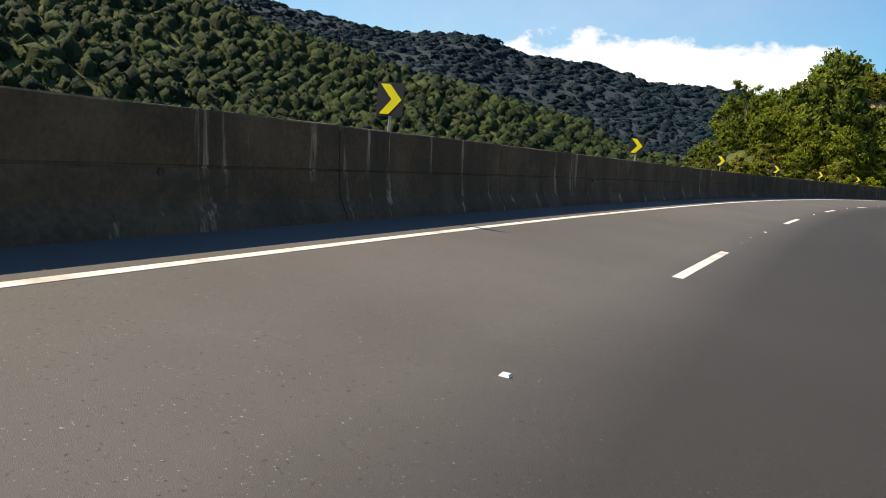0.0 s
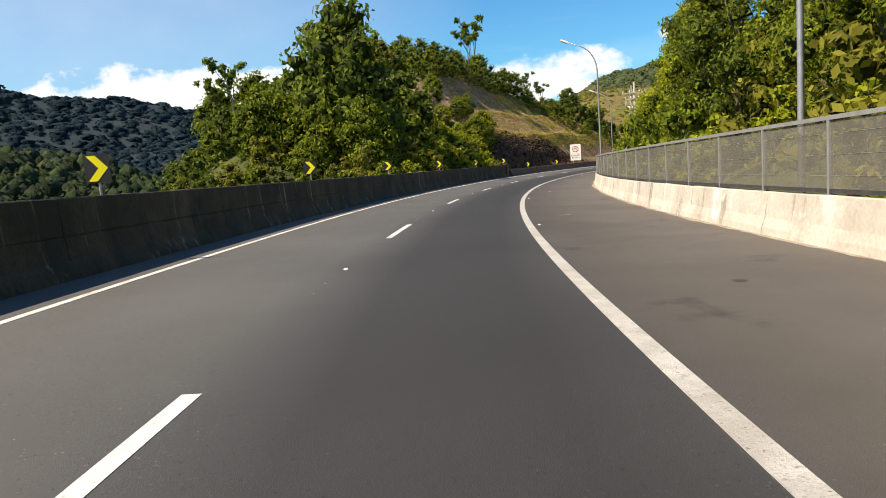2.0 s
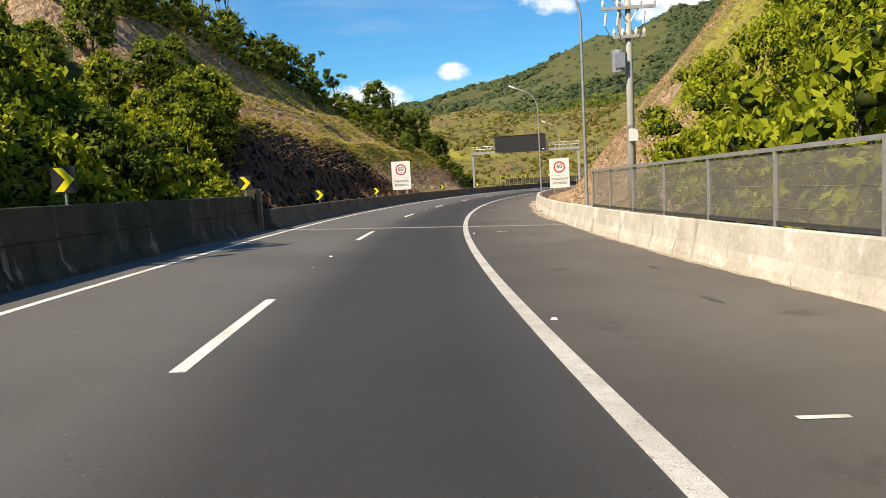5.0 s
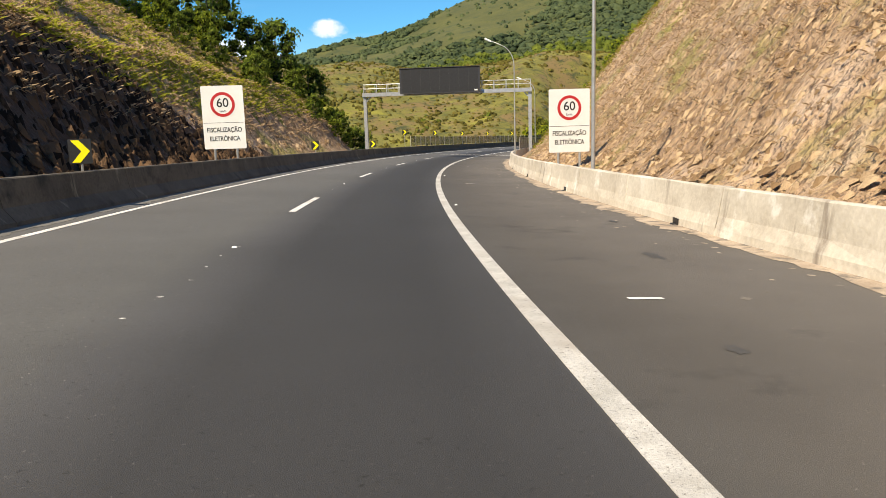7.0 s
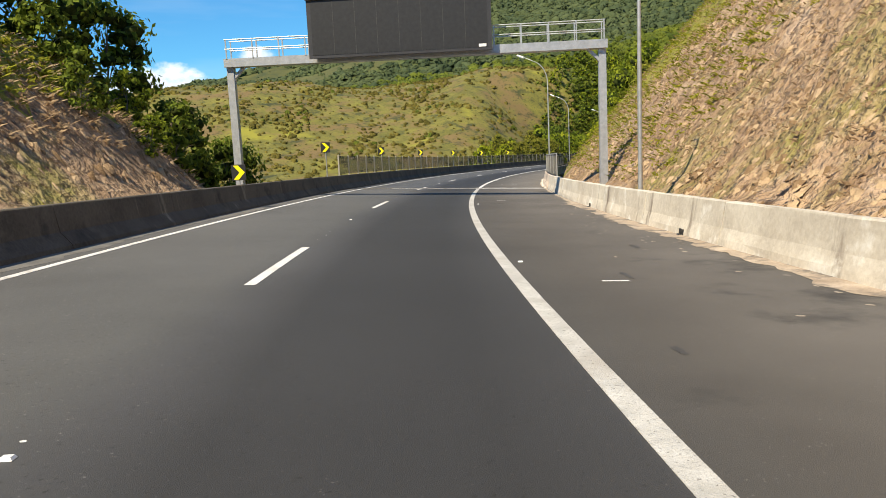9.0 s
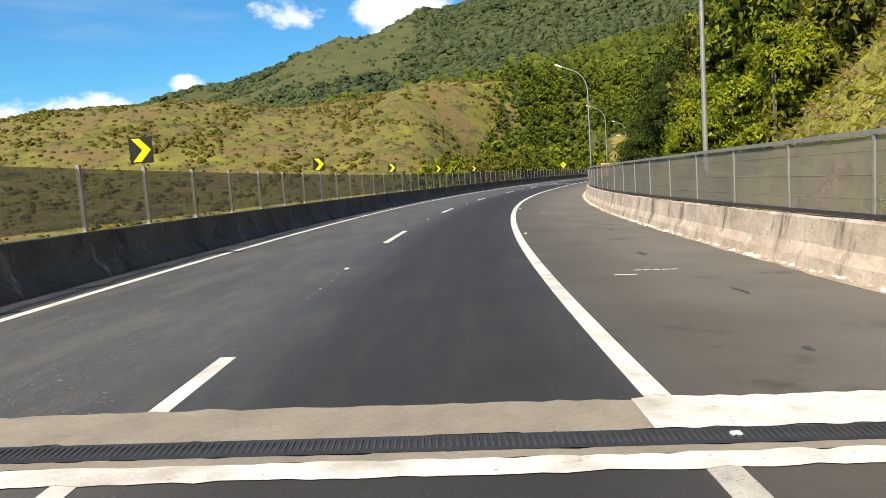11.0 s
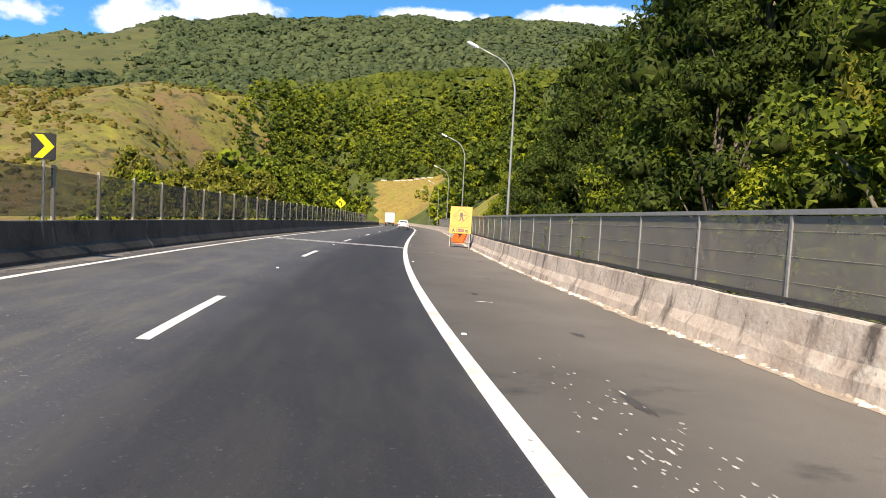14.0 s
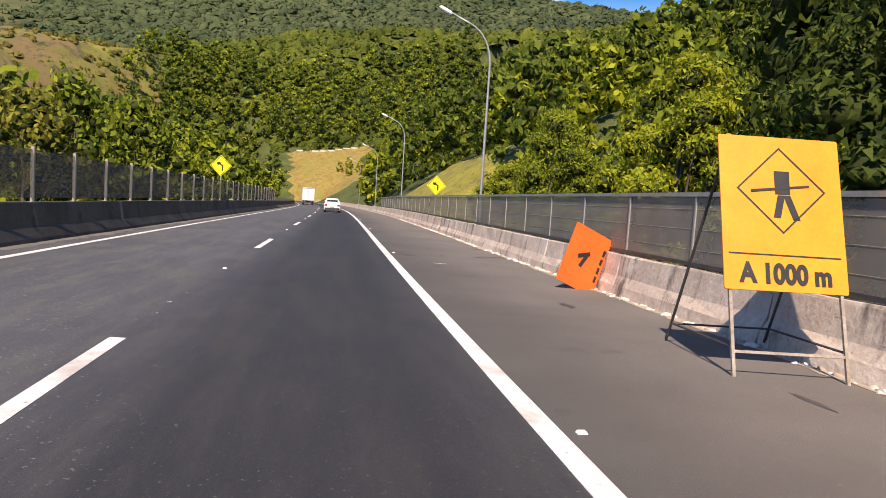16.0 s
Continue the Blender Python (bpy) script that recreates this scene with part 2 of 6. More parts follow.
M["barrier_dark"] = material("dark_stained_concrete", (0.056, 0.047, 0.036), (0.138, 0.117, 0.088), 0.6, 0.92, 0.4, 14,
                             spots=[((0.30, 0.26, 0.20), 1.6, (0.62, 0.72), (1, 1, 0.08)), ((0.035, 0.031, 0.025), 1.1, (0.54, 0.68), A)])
M["barrier"] = material("pale_concrete", (0.44, 0.39, 0.32), (0.68, 0.63, 0.54), 0.8, 0.9, 0.4, 12,
                        spots=[((0.20, 0.16, 0.13), 1.6, (0.58, 0.72), (1, 1, 0.12)), ((0.72, 0.69, 0.63), 1.1, (0.57, 0.66), A)])
M["barrier_old"] = material("brownish_concrete", (0.40, 0.315, 0.245), (0.68, 0.575, 0.470), 1.1, 0.92, 0.6, 12,
                            spots=[((0.13, 0.105, 0.085), 1.8, (0.54, 0.68), (1, 1, 0.2)), ((0.62, 0.56, 0.47), 1.3, (0.57, 0.66), A), ((0.10, 0.085, 0.07), 7, (0.62, 0.72), A)])
M["dirt"] = material("sandy_dirt", (0.25, 0.20, 0.15), (0.45, 0.38, 0.30), 2.5, 0.95, 0.5, 30)
M["fence_steel"] = material("dull_fence_steel", (0.27, 0.265, 0.25), (0.40, 0.395, 0.375), 5, 0.55, 0.05, 40, metal=0.3)
M["galv"] = material("galvanised_steel", (0.38, 0.39, 0.40), (0.55, 0.56, 0.57), 5, 0.45, 0.05, 40, metal=0.6)
M["post"] = material("grey_post_paint", (0.25, 0.23, 0.19), (0.40, 0.37, 0.31), 5, 0.6, 0.1, 40)
M["black"] = material("black_paint", (0.012, 0.012, 0.013), (0.025, 0.025, 0.026), 6, 0.5, 0.05, 40)
M["yellow"] = material("yellow_sheeting", (0.90, 0.78, 0.005), (0.96, 0.86, 0.01), 3, 0.45, 0.02, 40)
M["white"] = material("white_sheeting", (0.74, 0.74, 0.72), (0.84, 0.84, 0.82), 1.5, 0.5, 0.02, 30)
M["red"] = material("red_sheeting", (0.42, 0.015, 0.02), (0.52, 0.025, 0.03), 3, 0.5, 0.02, 30)
M["orange"] = material("orange_sheeting", (0.84, 0.25, 0.005), (0.96, 0.33, 0.01), 2, 0.5, 0.02, 30)
M["orange_red"] = material("orange_red_sheeting", (0.75, 0.10, 0.01), (0.85, 0.15, 0.02), 2, 0.5, 0.02, 30)
M["dark_frame"] = material("dark_steel", (0.03, 0.03, 0.03), (0.07, 0.065, 0.06), 8, 0.6, 0.1, 40)
M["ground"] = material("hillside_grass", (0.075, 0.074, 0.012), (0.220, 0.194, 0.032), 0.10, 0.95, 0.8, 2.2, depth=0.15,
                       spots=[((0.17, 0.115, 0.040), 0.06, (0.48, 0.60), A), ((0.040, 0.046, 0.012), 0.14, (0.53, 0.64), A), ((0.040, 0.045, 0.012), 0.6, (0.56, 0.66), A), ((0.25, 0.23, 0.025), 0.035, (0.56, 0.66), A)])
M["forest_floor"] = material("forest_floor", (0.034, 0.048, 0.009), (0.100, 0.118, 0.022), 0.3, 0.95, 0.8, 2.0, depth=0.3)
M["joint"] = material("joint_rubber", (0.02, 0.02, 0.021), (0.04, 0.04, 0.042), 8, 0.6, 0.2, 60)
M["header"] = material("joint_mortar", (0.20, 0.178, 0.145), (0.31, 0.275, 0.225), 2, 0.9, 0.3, 30)

# ---------------------------------------------------------------- the road's line
KNOT_K = [-0.001378, 0.000218, 0.001813, 0.003308, 0.003347, 0.003223, 0.003205, 0.002995, 0.003244, 0.003206, 0.003282, 0.003446,
          0.002047, 0.000417, -0.000222, -0.000349, -0.000406, -0.000455, -0.0012, -0.003, -0.005]
KNOT_G = [-0.0284, -0.0435, -0.0375, -0.0333, -0.0323, -0.0301, -0.0254, -0.0287, -0.0326, -0.0289, -0.0215]
KNOT_B = [0.0216, 0.0198, 0.0373, 0.0393, 0.0292, 0.0059, 0.0042]
S_MIN, S_MAX = -20.0, 590.0
RS = np.arange(S_MIN, S_MAX + 0.1, 1.0)


def summed(v):
    return np.concatenate([[0.0], np.cumsum(v)])


kap = np.interp(RS, np.arange(S_MIN, S_MAX + 1, 30.0), KNOT_K)
RTH = summed((kap[1:] + kap[:-1]) / 2)
grd = np.interp(RS, np.arange(S_MIN, S_MAX + 1, 60.0), KNOT_G)
mid = (RTH[1:] + RTH[:-1]) / 2
RX, RY, RZ = summed(np.sin(mid)), summed(np.cos(mid)), summed((grd[1:] + grd[:-1]) / 2)
RB = np.interp(RS, np.arange(S_MIN, S_MAX + 1, 90.0), KNOT_B)


def road_np(s, d, h):
    """World places of station s along the lane line, d metres to its right, h above the carriageway."""
    s, d, h = np.broadcast_arrays(np.asarray(s, float), np.asarray(d, float), np.asarray(h, float))
    t = np.interp(s, RS, RTH)
    return np.stack([np.interp(s, RS, RX) + np.cos(t) * d, np.interp(s, RS, RY) - np.sin(t) * d,
                     np.interp(s, RS, RZ) - np.interp(s, RS, RB) * np.clip(d, -8, 10) + h], -1)


def at_road(s, d, h=0.0):
    return Vector(road_np(s, d, h))


def heading(s):
    return -math.degrees(np.interp(s, RS, RTH))


def stand(s, d, h=0.0, turn=0.0, tilt=0.0):
    """Pose of a thing at the roadside: its +y looks along the road, +x to the right."""
    p = at_road(s, d, h)
    return pose(p.x, p.y, p.z, tilt, 0, heading(s) + turn)


# ---------------------------------------------------------------- mesh helpers
class Geo:
    """Vertices and faces gathered for one mesh."""

    def __init__(self):
        self.v, self.f = [], []

    def box(self, c, size, m=None, taper=1.0):
        x, y, z = (k / 2 for k in size)
        b = len(self.v)
        for sz in (-1, 1):
            k = taper if sz > 0 else 1.0
            for sx, sy in ((-1, -1), (1, -1), (1, 1), (-1, 1)):
                p = Vector((sx * x * k, sy * y * k, sz * z))
                p = (m @ p) if m else p
                self.v.append(tuple(p + Vector(c)))
        for q in ((3, 2, 1, 0), (4, 5, 6, 7), (0, 1, 5, 4), (1, 2, 6, 5), (2, 3, 7, 6), (3, 0, 4, 7)):
            self.f.append(tuple(b + i for i in q))
        return self

    def tube(self, pts, radii, n=8, caps=True):
        b = len(self.v)
        pts = [Vector(p) for p in pts]
        if not isinstance(radii, (list, tuple)):
            radii = [radii] * len(pts)
        for i, (p, r) in enumerate(zip(pts, radii)):
            d = (pts[min(i + 1, len(pts) - 1)] - pts[max(i - 1, 0)]).normalized()
            a = Vector((0, 1, 0)) if abs(d.y) < 0.9 else Vector((1, 0, 0))
            a = (a - d * a.dot(d)).normalized()
            c = d.cross(a)
            for k in range(n):
                w = 2 * math.pi * k / n
                self.v.append(tuple(p + (a * math.cos(w) + c * math.sin(w)) * r))
        for i in range(len(pts) - 1):
            for k in range(n):
                o, q = b + i * n, (k + 1) % n
                self.f.append((o + k, o + q, o + n + q, o + n + k))
        if caps:
            self.f.append(tuple(b + k for k in reversed(range(n))))
            self.f.append(tuple(b + (len(pts) - 1) * n + k for k in range(n)))
        return self

    def plate(self, outline, y, thick):
        """A flat plate in the xz plane from an outline, its front at y, going back by thick."""
        b, n = len(self.v), len(outline)
        self.v += [(x, y, z) for x, z in outline] + [(x, y + thick, z) for x, z in outline]
        self.f.append(tuple(b + i for i in range(n)))
        self.f.append(tuple(b + n + i for i in reversed(range(n))))
        for i in range(n):
            j = (i + 1) % n
            self.f.append((b + j, b + i, b + n + i, b + n + j))
        return self

    def mesh(self, name):
        me = bpy.data.meshes.new(name)
        me.from_pydata(self.v, [], self.f)
        me.update()
        return me


def part(name, geo, mat, parent=None, label="", smooth_=False):
    me = geo.mesh(name) if isinstance(geo, Geo) else geo
    if not me.materials:
        me.materials.append(M[mat] if isinstance(mat, str) else mat)
    if smooth_:
        me.polygons.foreach_set("use_smooth", [True] * len(me.polygons))
    ob = new(name, me)
    if parent is not None:
        ob.parent = parent
    if label:
        ob["label"] = label
    return ob


def thing(name, label, category, group="", kind="", m=None):
    e = new(name)
    e.empty_display_size = 0.1
    if m is not None:
        e.matrix_world = m
    return tagged(e, label, category, group, kind)


def array_mesh(name, verts, faces):
    """Mesh from numpy arrays: verts (n, 3), faces (m, k)."""
    me = bpy.data.meshes.new(name)
    verts, faces = np.asarray(verts, np.float32), np.asarray(faces, np.int32)
    k = faces.shape[1]
    me.vertices.add(len(verts))
    me.vertices.foreach_set("co", verts.ravel())
    me.loops.add(faces.size)
    me.loops.foreach_set("vertex_index", faces.ravel())
    me.polygons.add(len(faces))
    me.polygons.foreach_set("loop_start", np.arange(0, faces.size, k, dtype=np.int32))
    me.polygons.foreach_set("loop_total", np.full(len(faces), k, np.int32))
    me.update(calc_edges=True)
    return me


def sweep(name, profile, s0, s1, step=2.0, closed=True, wob=0.0, seed=5):
    """A section (d, h) swept along the road."""
    st = np.linspace(s0, s1, max(2, int(round((s1 - s0) / step)) + 1))
    pr = np.array(profile, float)
    n = len(pr)
    v = road_np(st[:, None], pr[None, :, 0], pr[None, :, 1])
    if wob:
        v = v + np.random.RandomState(seed).normal(0, wob, v.shape)
    v = v.reshape(-1, 3)
    f = []
    m = n if closed else n - 1
    for i in range(len(st) - 1):
        for k in range(m):
            a, b = i * n + k, i * n + (k + 1) % n
            f.append((a, a + n, b + n, b))
    if closed:
        f += [tuple(range(n)), tuple(len(st) * n - n + k for k in reversed(range(n)))]
    me = bpy.data.meshes.new(name)
    me.from_pydata([tuple(p) for p in v], [], f)
    me.update()
    return me


# ---------------------------------------------------------------- the ground sheet
def smooth(a, b, x):
    t = np.clip((np.asarray(x, float) - a) / (b - a), 0, 1)
    return t * t * (3 - 2 * t)


def window(x, a, b, c, d):
    return smooth(a, b, x) * (1 - smooth(c, d, x))


def ripple(x, y, size, seed=0.0):
    """Cheap smooth relief from crossed waves, about -1 to 1."""
    u, v = x / size + seed, y / size - seed * 0.7
    return (np.sin(1.3 * u + 2.1 * np.sin(0.7 * v)) + np.sin(1.7 * v + 1.9 * np.sin(0.9 * u + 1)) + np.sin(2.9 * u - 2.3 * v + np.sin(1.1 * v))
            + 0.6 * np.sin(4.7 * u + 3.9 * v + 2 * np.sin(2.3 * u))) / 3.0


def road_coords(x, y):
    """Station and offset of the nearest place of the road's line."""
    x, y = np.asarray(x, float), np.asarray(y, float)
    best = np.full(x.shape, 1e18)
    idx = np.zeros(x.shape, int)
    for i in range(0, len(RS), 4):
        q = (x - RX[i]) ** 2 + (y - RY[i]) ** 2
        w = q < best
        best[w], idx[w] = q[w], i
    th = RTH[idx]
    dx, dy = x - RX[idx], y - RY[idx]
    s = RS[idx] + np.clip(dx * np.sin(th) + dy * np.cos(th), -4, 4)
    d = dx * np.cos(th) - dy * np.sin(th)
    far = np.sqrt(best)
    d = np.where(np.abs(d) < far * 0.8, np.where(d < 0, -far, far), d)
    return s, d


B_AZ = [-100, -75, -57, -48, -40, -34, -27, -20, -16, -10, 10]
B_H = [70, 66, 58, 49, 33, 21, 13, 0, -14, -22, -25]
A_AZ = [-110, -80, -60, -50, -38, -33, -27, -23, -19, -13, -5, 5, 15]
A_H = [210, 200, 170, 150, 135, 117, 131, 94, 95, 70, 60, 45, 40]
M_AZ = [5, 14, 18.5, 23, 26, 29.5, 32, 35.5, 43, 49, 60, 67, 75, 85, 100, 120, 150]
M_H = [60, 88, 108, 128, 142, 176, 194, 202, 240, 247, 268, 262, 240, 245, 250, 210, 130]
L_AZ = [33, 41, 45, 49, 54, 60, 70, 85, 100, 120, 150]
L_H = [-20, 14, 32, 48, 60, 66, 70, 78, 84, 80, 60]
G_AZ = [-14, 0, 9, 15, 22, 28, 31, 33.5, 36, 38.5, 41, 43.5, 46, 50, 55, 62]
G_H = [4, 16, 26, 31, 29, 25, 25, 27, 30, 32, 33, 33, 31, 26, 16, -2]
S_AZ = [-110, -75, -58, -55, -52, -47, -42, -35]
S_H = [40, 32, 12, 8, 3, -3, -9, -25]


def polar(x, y, cx, cy):
    return np.hypot(x - cx, y - cy), np.degrees(np.arctan2(x - cx, y - cy))


def far_height(x, y):
    base = -30.0
    r1, a1 = polar(x, y, 0, 60)
    zb = base + (np.interp(a1, B_AZ, B_H) - base) * np.exp(-((r1 - 450) / 150.0) ** 2) * window(a1, -130, -100, 0, 12)
    za = base + (np.interp(a1, A_AZ, A_H) - base) * smooth(560, 1300, r1) * (1 - 0.5 * smooth(1400, 2400, r1)) * window(a1, -140, -110, 10, 18)
    r2, a2 = polar(x, y, 90, 285)
    zm = base + (np.interp(a2, M_AZ, M_H) - base) * smooth(170, 1300, r2) * (1 - 0.4 * smooth(1400, 2500, r2)) * window(a2, 0, 16, 150, 175)
    zl = base + (np.interp(a2, L_AZ, L_H) - base) * smooth(110, 500, r2) * (1 - 0.8 * smooth(540, 900, r2)) * window(a2, 30, 42, 150, 175)
    zs = base + (np.interp(a1, S_AZ, S_H) - base) * np.exp(-((r1 - 235) / 75.0) ** 2) * window(a1, -130, -100, -44, -34)
    zg = base + (np.interp(a2, G_AZ, G_H) - base) * np.exp(-(np.maximum(np.abs(r2 - 405) - 20, 0) / np.where(r2 < 405, 150.0, 90.0)) ** 2) * window(a2, -25, -8, 54, 72)
    zback = base + 75 * smooth(60, 700, r2) * np.where((a2 > 120) | (a2 < -110), 1.0, 0.0)
    z = np.maximum.reduce([zb, za, zm, zl, zs, zg, zback])
    rr = np.minimum(r1, r2)
    return z + ripple(x, y, 34.0, 3) * 4.0 * smooth(120, 500, rr) + ripple(x, y, 90.0, 7) * 10 * smooth(350, 900, rr)


def near_height(s, d):
    """Height over the carriageway beside the road."""
    a, b = -d - 5.6, d - 8.5
    via = (-7 - 10 * smooth(0, 30, a) - 6 * smooth(20, 60, a)) * (1 - 0.8 * smooth(365, 400, s))
    knoll = -1.5 + 0.24 * np.clip(a, 0, 24) - 0.55 * np.clip(a - 30, 0, 60) - 0.7 * np.clip(a - np.clip(0.95 * (s - 111), 0, 60), 0, 26)
    crest = np.interp(s, [150, 175, 200, 220, 243, 262], [9, 15, 17, 14.5, 6.5, -3])
    foot = np.interp(s, [194, 207], [1.70, 1.20])
    wide = 6.1 / foot
    rise = 0.2 + foot * np.clip(a - 1.8, 0, wide) + 0.12 * np.clip(a - 1.8 - wide, 0, 6.2 - wide) + 0.86 * np.clip(a - 8.0, 0, 4.6) + 0.10 * np.clip(a - 12.6, 0, 1.4) + 0.95 * np.clip(a - 14.0, 0, 99)
    cut = np.minimum(rise, crest) + 0.18 * np.clip(a - 16, 0, 16) - 0.62 * np.clip(a - 34, 0, 50)
    wk, wc_ = window(s, 112, 134, 163, 178), window(s, 162, 178, 238, 262)
    left = via * (1 - np.clip(wk + wc_, 0, 1)) + knoll * wk * (1 - wc_) + cut * wc_
    rb = -0.6 + 0.42 * np.clip(b - 0.5, 0, 40)
    rc = 0.4 + 1.12 * np.clip(b - np.interp(s, [160, 192, 215, 236, 250, 275], [0.6, 1.9, 2.1, 0.9, 0.5, 0.3]), 0, 14.5) + 0.22 * np.clip(b - 16, 0, 60)
    rc = rc + (0.20 * np.sin(0.8 * s + 2 * np.sin(0.23 * s)) + 0.12 * np.sin(1.7 * s)) * smooth(1.5, 5, b)
    rv = -5 + 0.16 * np.clip(b, 0, 14) + 0.62 * np.clip(b - 14, 0, 60)
    re_ = 0.1 + 0.80 * np.clip(b - 1.0, 0, 9) + 0.42 * np.clip(b - 10, 0, 50)
    w4 = smooth(415, 440, s)
    rv = rv * (1 - w4) + re_ * w4
    w2 = window(s, 158, 172, 272, 281)
    w3 = smooth(272, 281, s)
    right = rb * (1 - np.clip(w2 + w3, 0, 1)) + rc * w2 + rv * w3
    under = np.where((s < 155) | (s > 256), -3.0, -0.55)
    return np.where(a > 0, left, np.where(b > 0, right, under))


def spaced(lo, hi, fine, reach):
    """Grid lines: even between lo and hi, growing wider outwards."""
    out = list(np.arange(lo, hi + fine / 2, fine))
    step, x = fine, hi
    while x < reach:
        step = min(step * 1.15, 46)
        x += step
        out.append(x)
    step, x = fine, lo
    while x > -reach:
        step = min(step * 1.15, 46)
        x -= step
        out.insert(0, x)
    return np.array(out)


def ground_height(x, y):
    s, d = road_coords(x, y)
    zn = np.interp(s, RS, RZ) - np.interp(s, RS, RB) * np.clip(d, -8, 10) + near_height(s, d)
    out = np.where(d < 0, -d - 5.6, d - 8.5)
    wide = 30 * window(s, 112, 134, 172, 190)
    keep = np.where(d < 0, 1 - smooth(30 + wide, 85 + wide, out), 1 - smooth(45, 130, out))
    z = zn * keep + far_height(x, y) * (1 - keep)
    rough = smooth(0.8, 4.0, out)
    return z + rough * (ripple(x, y, 2.1, 1) * 0.16 + ripple(x, y, 6.0, 5) * 0.35), s, d, out


def with_lines(lines, extra):
    """Finer grid lines let into a coarse stretch."""
    return np.sort(np.concatenate([lines[np.min(np.abs(lines[:, None] - extra[None]), 1) > 1.2], extra]))


gx = with_lines(spaced(-60, 190, 1.7, 2600), np.arange(338, 384, 3.0))
gy = with_lines(spaced(20, 400, 1.7, 2600), np.arange(444, 500, 3.0))
GX, GY = np.meshgrid(gx, gy)
GZ, GS_, GD_, GOUT = ground_height(GX, GY)
gv = np.stack([GX, GY, GZ], -1).reshape(-1, 3)
nx, ny = len(gx), len(gy)
ii, jj = np.meshgrid(np.arange(nx - 1), np.arange(ny - 1))
q0 = (jj * nx + ii).ravel()
ground_me = array_mesh("ground", gv, np.stack([q0, q0 + 1, q0 + nx + 1, q0 + nx], -1))


def sheet_height(x, y):
    """Height of the ground sheet itself between its grid lines."""
    i = np.clip(np.searchsorted(gx, x) - 1, 0, nx - 2)
    j = np.clip(np.searchsorted(gy, y) - 1, 0, ny - 2)
    u, w = (x - gx[i]) / (gx[i + 1] - gx[i]), (y - gy[j]) / (gy[j + 1] - gy[j])
    return (GZ[j, i] * (1 - u) + GZ[j, i + 1] * u) * (1 - w) + (GZ[j + 1, i] * (1 - u) + GZ[j + 1, i + 1] * u) * w


def end_frame(x, y):
    """Across and along coordinates of the cut that closes the road's far end."""
    return 0.58 * (x - 137) - 0.815 * (y - 317), 0.815 * (x - 137) + 0.58 * (y - 317)


def end_cut(x, y):
    u, f = end_frame(x, y)
    return (u > -7 + 1.0 * np.sin(0.4 * f)) & (u < 19 + 1.5 * np.sin(0.5 * f)) & (f > 240) & (f < 284)


def cover(x, y, s, d):
    """What grows there: 0 forest, 1 meadow, 2 dry cut slope, 3 dark soil, 4 high pasture, 5 fresh grass, 6 golden cut,
    7 far mountain in haze colour.
    """
    r1, a1 = polar(x, y, 0, 60)
    r2, a2 = polar(x, y, 90, 285)
    out = np.where(d < 0, -d - 5.6, d - 8.5)
    c = np.zeros(np.shape(x), int)
    wav = ripple(x, y, 45, 2)
    c[(a2 > -14) & (a2 < 45 + 2.5 * wav + 2.0 * smooth(240, 380, r2)) & (r2 < 455 + 25 * wav)] = 1
    c[(a2 > 12) & (a2 < 38) & (r2 > 700) & (ripple(x, y, 110, 6) > -0.15)] = 4
    c[(r2 > 1080) & (ripple(x, y, 130, 9) > 0.25) & (a2 > 15)] = 4
    c[(s > 174) & (s < 255) & (d < 0) & (out < 26)] = 5
    c[(s > 174) & (s < 255) & (d < 0) & ((out < 4.8) | ((s < 196) & (out > 6.4) & (out < 9.5 + 2 * wav)) | ((s < 216 + 6 * wav) & (out > 6.4) & (out < 12)) | ((s < 212 + 6 * wav) & (out > 13.4) & (out < 25)))] = 2
    c[(s > 155) & (s < 279) & (d > 0) & (out < 30)] = 2
    c[end_cut(x, y)] = 6
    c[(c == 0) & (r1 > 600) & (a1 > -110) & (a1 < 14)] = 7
    c[(s > 420) & (s < 466) & (d > 0) & (out < 11 + 2 * wav)] = 5
    c[(s > 268 - 1.5 * np.clip(out, 0, 30) + 4 * ripple(x, y, 7, 2)) & (s < 281) & (d > 0) & (out < 30)] = 5
    c[(s > 160) & (s < 279) & (d > 0) & (out > 17 + 2 * wav) & (out < 34)] = 5
    c[(s > 150) & (s < 187 + 4 * wav) & (d > 0) & (out > 6.5) & (out < 34)] = 5
    c[(s > 160) & (s < 240) & (d < 0) & (out < 6.4 * np.clip((222 - s) / 24, 0, 1) + 0.8 * ripple(x, y, 5, 3))] = 3
    return c


cen = gv[np.stack([q0, q0 + nx + 1], -1)].mean(1)
cs, cd = road_coords(cen[:, 0], cen[:, 1])
kinds = cover(cen[:, 0], cen[:, 1], cs, cd)
M["dry"] = material("dry_grass_slope", (0.22, 0.135, 0.072), (0.52, 0.355, 0.215), 0.9, 0.95, 1.0, 2.2, depth=0.75,
                    spots=[((0.27, 0.25, 0.05), 0.16, (0.52, 0.66), A), ((0.56, 0.41, 0.29), 0.22, (0.54, 0.66), A), ((0.13, 0.075, 0.04), 2.4, (0.55, 0.66), A), ((0.54, 0.42, 0.27), 3.4, (0.58, 0.68), A)])
M["dark_soil"] = material("dark_soil_face", (0.026, 0.017, 0.012), (0.105, 0.062, 0.038), 0.8, 0.95, 1.0, 4.0, depth=0.25,
                          spots=[((0.26, 0.17, 0.09), 0.9, (0.60, 0.70), A)])
